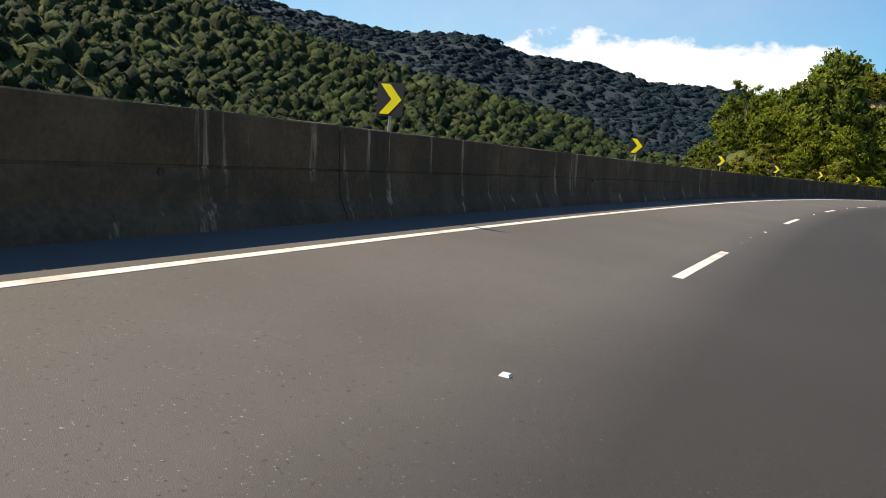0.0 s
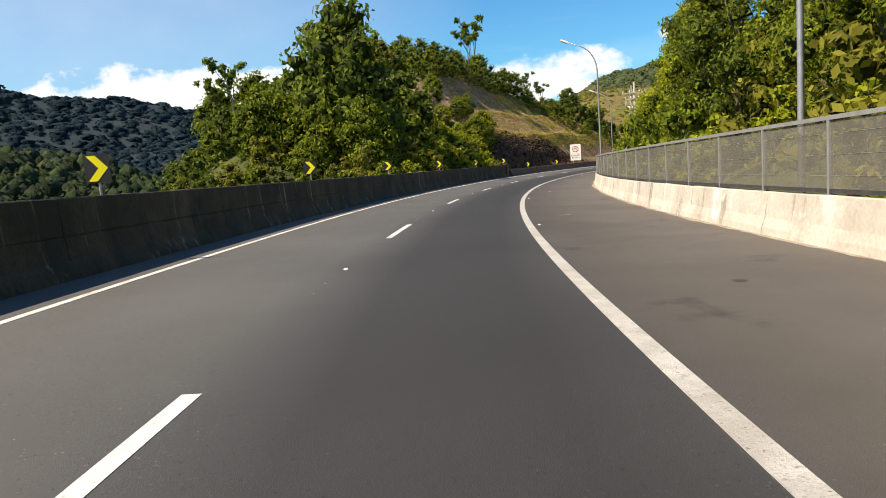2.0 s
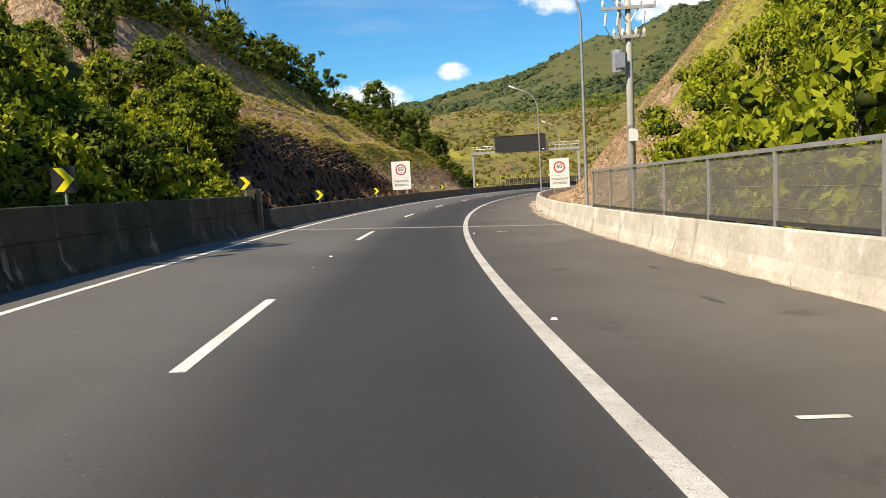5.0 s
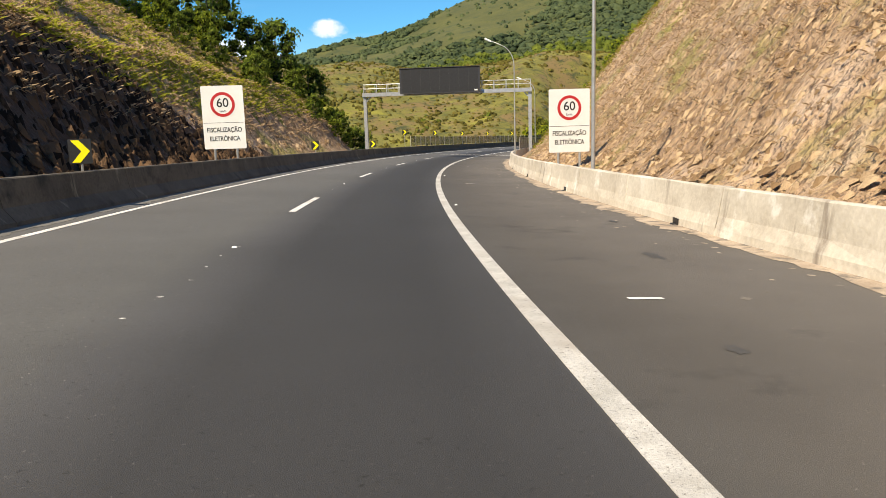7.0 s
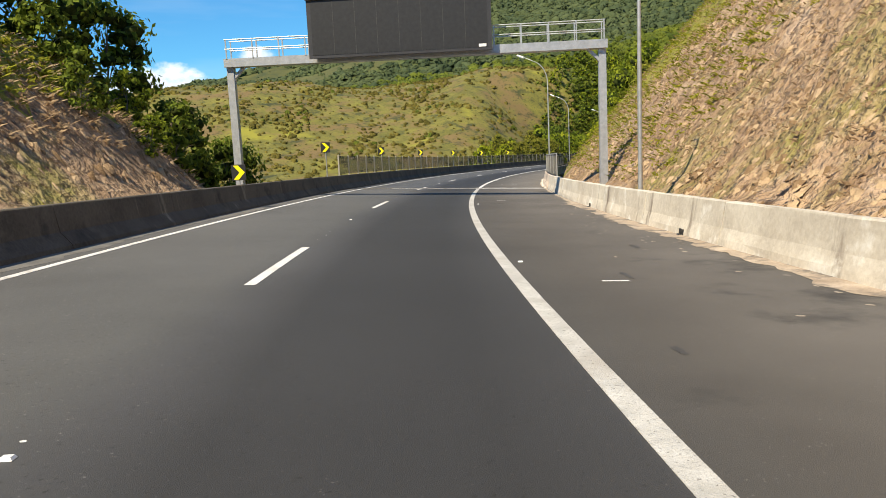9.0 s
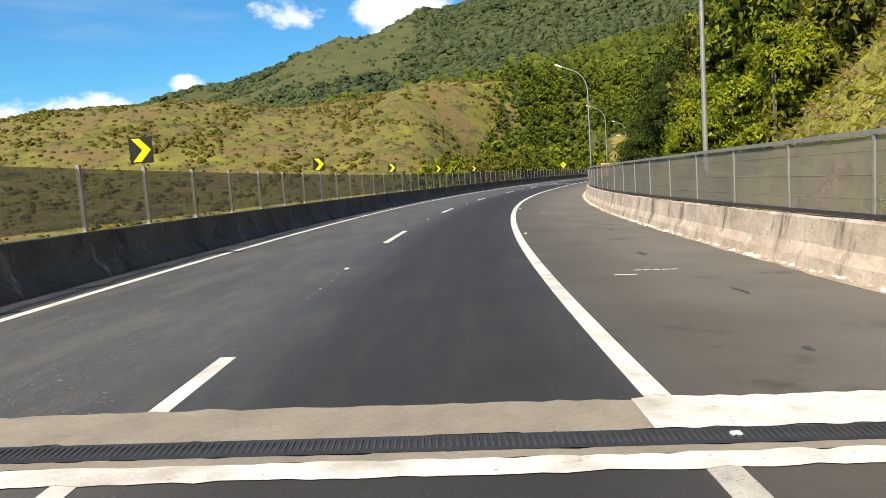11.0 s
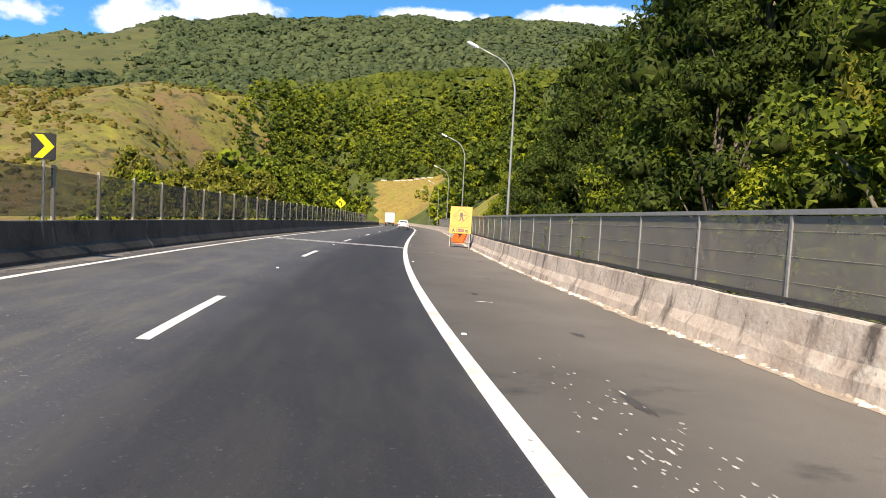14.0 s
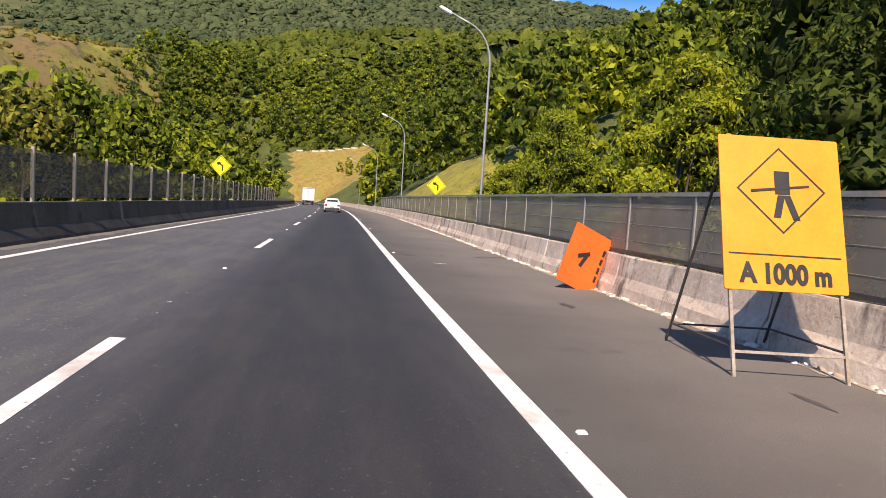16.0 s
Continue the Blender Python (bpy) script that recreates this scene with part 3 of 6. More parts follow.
M["high_grass"] = material("high_pasture", (0.050, 0.056, 0.012), (0.104, 0.102, 0.022), 0.03, 0.95, 0.6, 0.6, depth=0.4,
                           spots=[((0.035, 0.050, 0.014), 0.05, (0.55, 0.66), A)])
M["fresh_grass"] = material("fresh_grass", (0.16, 0.145, 0.022), (0.36, 0.335, 0.042), 0.5, 0.95, 1.0, 3.0, depth=0.4,
                            spots=[((0.28, 0.19, 0.09), 0.3, (0.54, 0.66), A), ((0.08, 0.095, 0.016), 1.1, (0.57, 0.68), A)])
M["gold"] = material("golden_grass", (0.155, 0.110, 0.024), (0.330, 0.245, 0.058), 0.5, 0.95, 0.8, 2.0, depth=0.3,
                     spots=[((0.20, 0.20, 0.03), 0.10, (0.52, 0.66), A), ((0.12, 0.075, 0.03), 0.5, (0.60, 0.72), A)])
# forest floor with the distance haze mixed in as dark blue
M["far_floor"] = material("hazed_forest_floor", (0.006, 0.016, 0.022), (0.015, 0.031, 0.038), 0.05, 0.9, 0.4, 0.8, depth=0.4)
for k in ("forest_floor", "ground", "dry", "dark_soil", "high_grass", "fresh_grass", "gold", "far_floor"):
    ground_me.materials.append(M[k])
ground_me.polygons.foreach_set("material_index", kinds.astype(np.int32))
ground_me.polygons.foreach_set("use_smooth", [True] * len(ground_me.polygons))
tagged(new("ground", ground_me), "hilly ground of dry grass, meadow and forest floor", "ground", kind="structure")

# ---------------------------------------------------------------- carriageway, lines, walls
for name, d0, d1, s0, s1, mat, label in (
        ("road", -5.3, 3.51, -20, 255.7, "asphalt", "worn grey asphalt carriageway curving downhill"),
        ("road", -5.3, 3.51, 255.7, 588, "asphalt_new", "dark blue-grey asphalt carriageway on the viaduct"),
        ("road_shoulder", 3.51, 8.3, -20, 255.7, "shoulder_old", "grey asphalt shoulder with faint stains"),
        ("road_shoulder", 3.51, 8.3, 255.7, 588, "shoulder", "pale brownish asphalt shoulder with stains")):
    cols = list(np.linspace(d0, d1, 13))
    prof = [(c, 0.0) for c in cols] + [(d1, -0.5), (d0, -0.5)]
    me = sweep(name, prof, s0, s1, 2.0)
    att = me.attributes.new("across", "FLOAT", "POINT")
    rowv = [(p[0] - d0) / (d1 - d0) for p in prof]
    att.data.foreach_set("value", np.tile(np.array(rowv, np.float32), len(me.vertices) // len(prof)))
    ats = me.attributes.new("along", "FLOAT", "POINT")
    rows_ = len(me.vertices) // len(prof)
    ats.data.foreach_set("value", np.repeat(np.linspace(s0, s1, rows_).astype(np.float32), len(prof)))
    me.materials.append(M[mat])
    tagged(new(name, me), label, "road", kind="structure")


def ribbon(name, d0, d1, s0, s1, mat, h=0.005, step=1.5, parent=None):
    me = sweep(name, [(d0, h), (d1, h), (d1, -0.02), (d0, -0.02)], s0, s1, step)
    me.materials.append(M[mat])
    ob = new(name, me)
    if parent:
        ob.parent = parent
    return ob


tagged(ribbon("edge_line_left", -3.66, -3.51, -15, 586, "line"), "white painted edge line along the outer lane", "road marking", "edge lines", "structure")
tagged(ribbon("edge_line_right", 3.405, 3.60, 256.2, 586, "line"), "white painted edge line beside the pale shoulder", "road marking", "edge lines", "structure")
tagged(ribbon("edge_line_right", 3.39, 3.58, -15, 255.7, "line_worn"), "worn white painted edge line beside the shoulder", "road marking", "edge lines", "structure")
DASH0, DASH_P, DASH_L = 11.45, 17.326, 4.453
for k in range(-1, 33):
    s0 = DASH0 + DASH_P * k
    tagged(ribbon("lane_dash", -0.075, 0.075, s0, s0 + DASH_L, "line"), "white painted lane dash on the asphalt", "road marking", "lane dashes", "structure")

def segments(name, label, category, profile, s0, s1, length, mat, wob):
    """A wall cast in lengths with open joints between them."""
    e = thing(name, label, category, kind="structure")
    n = int(round((s1 - s0) / length))
    for i in range(n):
        a, b = s0 + (s1 - s0) * i / n, s0 + (s1 - s0) * (i + 1) / n
        me = sweep("segment", profile, a + 0.012, b - 0.012, 1.0, wob=wob, seed=1000 + i)
        part("segment", me, mat, e)


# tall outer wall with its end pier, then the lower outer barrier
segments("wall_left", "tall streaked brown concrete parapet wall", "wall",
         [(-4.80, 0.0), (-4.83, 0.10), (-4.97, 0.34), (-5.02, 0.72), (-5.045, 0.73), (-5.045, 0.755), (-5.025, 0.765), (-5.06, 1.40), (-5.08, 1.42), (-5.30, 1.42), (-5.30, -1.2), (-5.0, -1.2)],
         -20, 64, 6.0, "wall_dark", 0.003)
segments("wall_left", "tall mossy concrete parapet wall, deep shade painted into its colour", "wall",
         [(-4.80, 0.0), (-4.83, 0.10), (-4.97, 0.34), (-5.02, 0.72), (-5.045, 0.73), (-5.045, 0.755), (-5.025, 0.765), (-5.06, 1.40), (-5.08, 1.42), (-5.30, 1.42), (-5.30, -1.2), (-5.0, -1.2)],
         64, 156.6, 5.8, "wall_mossy_shade", 0.003)
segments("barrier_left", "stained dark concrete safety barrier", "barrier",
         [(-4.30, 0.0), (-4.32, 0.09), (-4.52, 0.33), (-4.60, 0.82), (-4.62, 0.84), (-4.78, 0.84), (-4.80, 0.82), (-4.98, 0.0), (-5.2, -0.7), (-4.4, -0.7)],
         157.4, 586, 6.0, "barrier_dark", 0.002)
segments("barrier_right", "pale worn concrete safety barrier", "barrier",
         [(7.62, 0.0), (7.64, 0.14), (7.70, 0.34), (7.76, 0.80), (7.78, 0.82), (7.96, 0.82), (7.98, 0.80), (8.15, 0.0), (8.3, -0.7), (7.64, -0.7)],
         -20, 255.95, 5.4, "barrier", 0.006)
segments("barrier_right", "worn brownish concrete safety barrier of the viaduct", "barrier",
         [(7.56, 0.0), (7.60, 0.20), (7.69, 0.38), (7.76, 0.80), (7.78, 0.82), (7.96, 0.82), (7.98, 0.80), (8.15, 0.0), (8.3, -0.7), (7.5, -0.7)],
         256.0, 586, 5.4, "barrier_old", 0.009)
me = sweep("wall_pier", [(-4.86, 0.0), (-4.86, 1.66), (-4.90, 1.70), (-5.36, 1.70), (-5.40, 1.66), (-5.40, -1.0), (-4.86, -1.0)], 156.6, 157.4, 0.4)
me.materials.append(M["wall_dark"])
tagged(new("wall_pier", me), "dark concrete pier at the parapet's end", "wall", kind="structure")

# the other road low in the valley, on its ledge
for w0, steps in ((9, 10), (33, 8)):
    vv, vf = [], []
    for k in range(steps):
        w_ = radians(w0 + k)
        z0 = float(sheet_height(90 + 157 * math.sin(w_), 285 + 157 * math.cos(w_)))
        for r_, z_ in ((155.0, -1.6), (155.2, 0.35), (155.5, 0.35), (155.5, 0.1), (160.5, 0.1), (161.5, -0.6)):
            vv.append((90 + r_ * math.sin(w_), 285 + r_ * math.cos(w_), z0 + z_))
    for k in range(steps - 1):
        for j in range(5):
            q = k * 6 + j
            vf.append((q, q + 1, q + 7, q + 6))
    me = array_mesh("valley_road", np.array(vv), np.array(vf))
    me.materials.append(M["dirt"])
    tagged(new("valley_road", me), "pale dirt ledge road low in the valley", "road", kind="structure")

# ---------------------------------------------------------------- plants
import itertools

LEAF = {}
# the last tone, dark, has the trees' shade put into its green
for key, dk, lt in (("mid", (0.085, 0.122, 0.010), (0.310, 0.355, 0.026)), ("bright", (0.155, 0.195, 0.010), (0.440, 0.460, 0.028)),
                    ("deep", (0.056, 0.090, 0.012), (0.220, 0.268, 0.030)), ("olive", (0.115, 0.118, 0.016), (0.335, 0.315, 0.040)),
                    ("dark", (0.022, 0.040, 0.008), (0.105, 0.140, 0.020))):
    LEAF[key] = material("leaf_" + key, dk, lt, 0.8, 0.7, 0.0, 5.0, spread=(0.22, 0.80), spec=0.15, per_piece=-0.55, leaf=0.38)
# shade inside the crowns, given as the dark colour of solid cores
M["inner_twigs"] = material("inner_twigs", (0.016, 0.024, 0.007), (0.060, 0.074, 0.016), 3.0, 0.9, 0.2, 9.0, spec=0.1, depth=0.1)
M["bark"] = material("bark", (0.07, 0.055, 0.04), (0.20, 0.17, 0.13), 6, 0.9, 0.5, 30, stretch=(1, 1, 0.2))
M["canopy"] = material("far_canopy", (0.009, 0.021, 0.008), (0.060, 0.086, 0.024), 0.35, 0.8, 0.9, 1.6, spread=(0.25, 0.75), spec=0.2, per_piece=-0.45, depth=1.3)
# dark blue here imitates haze and cloud shade over the far trees
M["canopy_haze"] = material("far_canopy_haze", (0.007, 0.018, 0.026), (0.018, 0.037, 0.046), 0.05, 0.8, 0.6, 0.8, spread=(0.25, 0.75), spec=0.1, per_piece=-0.22, depth=1.3)
# paler, greyer green: aerial haze is mixed into the leaf colour
M["canopy_high_haze"] = material("far_canopy_high_haze", (0.034, 0.052, 0.024), (0.098, 0.118, 0.046), 0.011, 0.8, 0.7, 0.8, spread=(0.30, 0.70), spec=0.15, per_piece=-0.25, depth=1.3)
M["canopy_lush"] = material("far_canopy_lush", (0.046, 0.070, 0.010), (0.180, 0.205, 0.024), 0.022, 0.8, 1.0, 1.7, spread=(0.30, 0.70), spec=0.15, per_piece=-0.22, depth=1.3)

M["scrub"] = material("meadow_scrub", (0.052, 0.048, 0.010), (0.170, 0.138, 0.030), 0.08, 0.9, 0.6, 3.0, spread=(0.25, 0.75), spec=0.1, per_piece=-0.3, depth=0.2)


def unit(v):
    return v / np.maximum(np.linalg.norm(v, axis=-1, keepdims=True), 1e-6)


GOLD = (1 + 5 ** 0.5) / 2
ICO = unit(np.array([(x, y * GOLD, 0) for x in (-1, 1) for y in (-1, 1)] + [(0, x, y * GOLD) for x in (-1, 1) for y in (-1, 1)]
                    + [(x * GOLD, 0, y) for x in (-1, 1) for y in (-1, 1)], float))
ICO_F = np.array([t for t in itertools.combinations(range(12), 3)
                  if all(np.linalg.norm(ICO[p] - ICO[q]) < 1.2 for p, q in itertools.combinations(t, 2))])
ICO_F = np.array([t if np.dot(np.cross(ICO[t[1]] - ICO[t[0]], ICO[t[2]] - ICO[t[0]]), ICO[t[0]]) > 0 else t[::-1] for t in ICO_F])


def leaf_cards(rng, centres, radii, counts, length, width, heart, fine=False):
    """Leaves laid shingle-wise over each flattened clump, facing outwards, round a shade-coloured core: verts,
    triangles, number of leaf triangles.
    """
    cs = np.repeat(centres, counts, axis=0)
    rs = np.repeat(radii, counts)[:, None]
    n = len(cs)
    away = unit((cs - np.array([0, 0, heart])) * np.array([1, 1, 0.5]))
    dirs = unit(rng.normal(size=(n, 3)) + away * 0.45 + np.array([0, 0, 0.40]))
    flat = np.array([1.0, 1.0, 0.78])
    p = cs + dirs * rng.uniform(0.58, 1.22, (n, 1)) * rs * flat
    nrm = unit(dirs + rng.normal(0, 0.42, (n, 3)))
    t = unit(np.cross(nrm, rng.normal(size=(n, 3))) - np.array([0, 0, 0.35]))
    b = unit(np.cross(nrm, t))
    ln = length * rng.uniform(0.6, 1.3, (n, 1))
    wd = ln * width * rng.uniform(0.8, 1.2, (n, 1))
    v = np.stack([p - t * ln * 0.5, p + b * wd * 0.5 - nrm * wd * 0.12, p + t * ln * 0.5 - nrm * ln * 0.16, p - b * wd * 0.5 - nrm * wd * 0.12], 1)
    if fine:
        v = np.stack([p + b * wd * 0.5 - t * ln * 0.35, p + t * ln * 0.65 - nrm * ln * 0.2, p - b * wd * 0.5 - t * ln * 0.35], 1)
        f = np.arange(3 * n).reshape(n, 3)[:, ::-1]
    else:
        q = 4 * np.arange(n)[:, None]
        f = np.concatenate([q + np.array([0, 1, 2]), q + np.array([0, 2, 3])])
    # a lump per clump; its dark colour stands in for shade between leaves
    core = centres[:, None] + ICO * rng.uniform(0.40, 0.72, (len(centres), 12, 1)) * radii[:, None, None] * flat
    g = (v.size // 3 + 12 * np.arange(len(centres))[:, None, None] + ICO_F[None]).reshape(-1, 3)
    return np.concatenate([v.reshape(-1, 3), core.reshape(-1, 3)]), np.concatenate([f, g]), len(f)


def tree(rng, name, height, spread, clumps, leaves, length, mat, low=0.25, trunk=0.16, label="", slim=False, size=(0.20, 0.36), width=0.55, fine=False):
    """A tapered, bending trunk with limbs that reach into clumps of leaves."""
    e = thing(name, label, "tree" if name == "tree" else "shrub")
    pts = []
    lean = rng.normal(0, 0.05, 2)
    for i in range(7):
        z = height * 0.80 * i / 6
        pts.append((lean[0] * z + 0.12 * math.sin(i * 1.7 + height), lean[1] * z + 0.12 * math.cos(i * 2.1), z - (0.6 if i == 0 else 0)))
    g = Geo().tube(pts, [trunk * (1 - 0.13 * i) for i in range(7)], 7)
    u = (np.arange(clumps) + rng.uniform(0, 1, clumps)) / clumps
    zz = height * (low + (0.92 - low) * u)
    prof = np.sin(np.clip((u * 0.84 + 0.16), 0, 1) * math.pi) ** 0.6 if not slim else 0.25 + 0.75 * u
    ang = np.arange(clumps) * 2.4 + rng.uniform(-0.5, 0.5, clumps)
    rr = spread * np.maximum(prof, 0.22) * np.sqrt(rng.uniform(0.20, 1.0, clumps)) * 0.82
    cen = np.stack([rr * np.cos(ang), rr * np.sin(ang), zz + rng.normal(0, 0.2, clumps)], -1)
    crad = spread * rng.uniform(size[0], size[1], clumps)
    for k in range(0, clumps, 3):
        c = cen[k]
        j = min(5, max(1, int(c[2] / height * 5.0)))
        a = Vector(pts[j])
        m_ = (a + Vector(c)) / 2 + Vector((0, 0, 0.15 * spread))
        g.tube([a, m_, Vector(c)], [trunk * 0.42, trunk * 0.26, trunk * 0.08], 5, caps=False)
    part("trunk", g, "bark", e, smooth_=True)
    cnt = np.maximum(8, (leaves / clumps * (crad / crad.mean()) ** 2).astype(int))
    v, f, nl = leaf_cards(rng, cen, crad, cnt, length, width, height * (low + 0.4 * (1 - low)), fine)
    me = array_mesh("crown", v, f)
    me.materials.append(LEAF[mat])
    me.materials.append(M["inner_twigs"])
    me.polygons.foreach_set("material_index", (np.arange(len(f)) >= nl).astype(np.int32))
    part("crown", me, LEAF[mat], e)
    return e


def plant_out(rng, protos, places, lo=0.8, hi=1.25, label=None, group=""):
    """Copies of the model plants at the places (x, y), standing on the ground."""
    xy = np.array(places)
    z = sheet_height(xy[:, 0], xy[:, 1])
    for (x, y), h in zip(xy, z):
        p = protos[rng.randint(len(protos))]
        k = rng.uniform(lo, hi)
        o = copy_thing(p, Matrix.LocRotScale((x, y, h - 0.1), Euler((0, 0, rng.uniform(0, 6.28))), (k, k, k * rng.uniform(0.9, 1.12))))
        if group:
            o["group"] = group


def scatter(rng, s0, s1, d0, d1, gap, jitter=0.42):
    """Places (x, y) in a strip of the roadside, about gap metres apart."""
    out = []
    for s in np.arange(s0, s1, gap):
        for d in np.arange(d0, d1, gap):
            q = road_np(s + rng.uniform(-jitter, jitter) * gap, d + rng.uniform(-jitter, jitter) * gap, 0)
            out.append((q[0], q[1]))
    return out


rng = np.random.RandomState(11)
BROAD = [tree(rng, "tree", 9.5, 3.6, 34, 1850, 0.50, "mid", size=(0.24, 0.40), label="broad leafy tree with dense green crown on the slope"),
         tree(rng, "tree", 11.5, 4.0, 36, 1900, 0.52, "deep", size=(0.24, 0.40), label="tall dark green tree with layered crown on the slope"),
         tree(rng, "tree", 8.5, 3.4, 32, 1800, 0.48, "bright", size=(0.24, 0.40), label="bright yellow-green tree with drooping leaves on the bank")]
TALL = [tree(rng, "tree", 15.0, 4.4, 56, 7600, 0.32, "mid", 0.16, 0.22, "tall broadleaf forest tree with deep green crown", width=0.62, fine=True),
        tree(rng, "tree", 16.5, 4.6, 58, 7600, 0.32, "bright", 0.16, 0.24, "tall yellow-green forest tree with layered crown", width=0.62, fine=True),
        tree(rng, "tree", 15.5, 4.3, 56, 7600, 0.32, "olive", 0.16, 0.24, "tall olive forest tree with dry upper twigs", width=0.62, fine=True),
        tree(rng, "tree", 16.0, 4.5, 56, 7600, 0.32, "dark", 0.06, 0.24, "tall dark green forest tree, shade painted into its leaves", width=0.62, fine=True)]
DRYISH = [tree(rng, "tree", 9.0, 3.4, 26, 1500, 0.42, "olive", 0.2, 0.15, "olive-brown tree with thin crown and bare twigs", size=(0.16, 0.30)),
          tree(rng, "tree", 10.0, 3.4, 28, 1700, 0.42, "olive", 0.15, 0.15, "olive green tree with open crown outside the viaduct")]
FRONT = [tree(rng, "tree", 9.0, 3.2, 50, 14500, 0.155, "mid", 0.02, 0.14, "leafy tree with branches down to the fence", size=(0.14, 0.30), width=0.60, fine=True),
         tree(rng, "tree", 10.0, 3.3, 52, 14500, 0.155, "bright", 0.02, 0.14, "yellow-green tree with hanging leaves beside the fence", size=(0.14, 0.30), width=0.60, fine=True),
         tree(rng, "tree", 10.5, 3.4, 52, 14500, 0.16, "deep", 0.02, 0.15, "dark green tree with dense shaded crown beside the fence", size=(0.14, 0.30), width=0.60, fine=True),
         tree(rng, "tree", 11.0, 3.5, 52, 13000, 0.17, "dark", 0.02, 0.15, "leafy tree with hanging creepers beside the fence, leaves painted dark as shade", size=(0.14, 0.28), width=0.60, fine=True)]
BUSHY = [tree(rng, "shrub", 5.2, 2.6, 30, 4600, 0.17, "bright", 0.02, 0.08, "tall yellow-green shrub with hanging leaves beside the fence", size=(0.16, 0.32), width=0.60, fine=True)]
UMBRELLA = [tree(rng, "tree", 9.5, 2.5, 12, 420, 0.44, "deep", 0.74, 0.11, "slender ridge tree with flat open crown on bare trunk", True, size=(0.14, 0.24))]
SHRUB = [tree(rng, "shrub", 3.2, 1.9, 14, 900, 0.30, "bright", 0.05, 0.06, "bright green roadside shrub with dense leaves"),
         tree(rng, "shrub", 4.2, 2.1, 15, 950, 0.32, "mid", 0.05, 0.07, "bushy green shrub behind the barrier"),
         tree(rng, "shrub", 3.6, 1.8, 14, 850, 0.30, "olive", 0.05, 0.06, "olive green shrub with small leaves on the bank")]
DARK_BUSH = [tree(rng, "shrub", 4.6, 2.6, 18, 1000, 0.42, "deep", 0.04, 0.07, "dark rounded bush at the end of the cut"), SHRUB[1]]
DISTANT = [tree(rng, "tree", 11.0, 4.2, 15, 460, 0.95, "mid", 0.08, 0.2, "round green forest tree far along the road"),
           tree(rng, "tree", 13.0, 4.6, 16, 480, 0.95, "deep", 0.08, 0.2, "dark green forest tree far along the road"),
           tree(rng, "tree", 9.5, 4.0, 15, 460, 0.92, "bright", 0.08, 0.2, "yellow-green forest tree far along the road")]

THICKET = [tree(rng, "tree", 8.5, 3.6, 20, 760, 0.62, "mid", 0.04, 0.14, "leafy green hillside tree with dense low crown", size=(0.26, 0.42)),
           tree(rng, "tree", 9.5, 3.8, 20, 760, 0.62, "deep", 0.04, 0.14, "dark green hillside tree with dense low crown", size=(0.26, 0.42)),
           tree(rng, "tree", 7.5, 3.4, 20, 760, 0.60, "olive", 0.04, 0.14, "olive green hillside tree with dense low crown", size=(0.26, 0.42))]

# the wooded knoll outside the tall wall
def knoll_places(rng, s0, s1, d0, d1, gap):
    out = []
    for s in np.arange(s0, s1, gap):
        for d in np.arange(d0, d1, gap):
            ss, dd = s + rng.uniform(-0.4, 0.4) * gap, d + rng.uniform(-0.4, 0.4) * gap
            if dd > -11 - 0.95 * (ss - 108) and dd < -13 - max(0, ss - 158) * 0.9:
                q = road_np(ss, dd, 0)
                out.append((q[0], q[1]))
    return out


plant_out(rng, THICKET[:1] * 2 + THICKET[2:], knoll_places(rng, 109, 129, -36, -11, 4.4), 0.34, 0.56, group="trees on the knoll")
plant_out(rng, BROAD[:1] + THICKET[:1] + THICKET[2:], knoll_places(rng, 129, 135.5, -26, -12, 4.6), 0.55, 0.80, group="trees on the knoll")
plant_out(rng, BROAD[:1] * 3 + BROAD[1:2] + THICKET[:1] + THICKET[2:], knoll_places(rng, 136, 147, -26, -12, 4.9), 0.78, 1.08, group="trees on the knoll")
plant_out(rng, THICKET, knoll_places(rng, 129, 147, -41, -25, 4.8), 0.50, 0.75, group="trees on the knoll")
plant_out(rng, BROAD + BROAD[:1], knoll_places(rng, 147, 167, -38, -12, 6.0), 0.80, 1.15, group="trees on the knoll")
plant_out(rng, BROAD[2:] + BROAD[:1], [p for p in scatter(rng, 166, 177, -22, -12, 4.2) if float(road_coords(*p)[1]) < -12 - max(0, float(road_coords(*p)[0]) - 168) * 0.42], 0.42, 0.58, group="small trees on the knoll's shoulder")
plant_out(rng, BROAD[:1] * 2 + BROAD[2:], [tuple(road_np(s + 0.9 * math.sin(3 * s), -11.0 - 1.5 * math.sin(s) - max(0, s - 170) * 0.5, 0)[:2]) for s in np.arange(118, 180, 3.7)], 0.40, 0.58, group="small trees in front of the knoll")
plant_out(rng, SHRUB[:1] + SHRUB[2:], scatter(rng, 104, 168, -15.5, -8.6, 3.1), 0.7, 1.15, group="shrubs behind the tall wall")
plant_out(rng, BROAD[1:2], [tuple(road_np(s, d, 0)[:2]) for s, d in ((138.4, -17.6), (141, -20.5))], 1.4, 1.55, group="trees on the knoll")
plant_out(rng, UMBRELLA, [tuple(road_np(s, d, 0)[:2]) for s, d in ((199, -24.5), (142, -33), (144, -36), (230, -27), (236, -26))], 1.0, 1.25, group="slender trees on the ridge")
plant_out(rng, UMBRELLA, [tuple(road_np(s, d, 0)[:2]) for s, d in ((227.8, -38), (254, -24.5), (257, -27.5), (247, -25))], 1.9, 2.1, group="slender trees on the ridge")
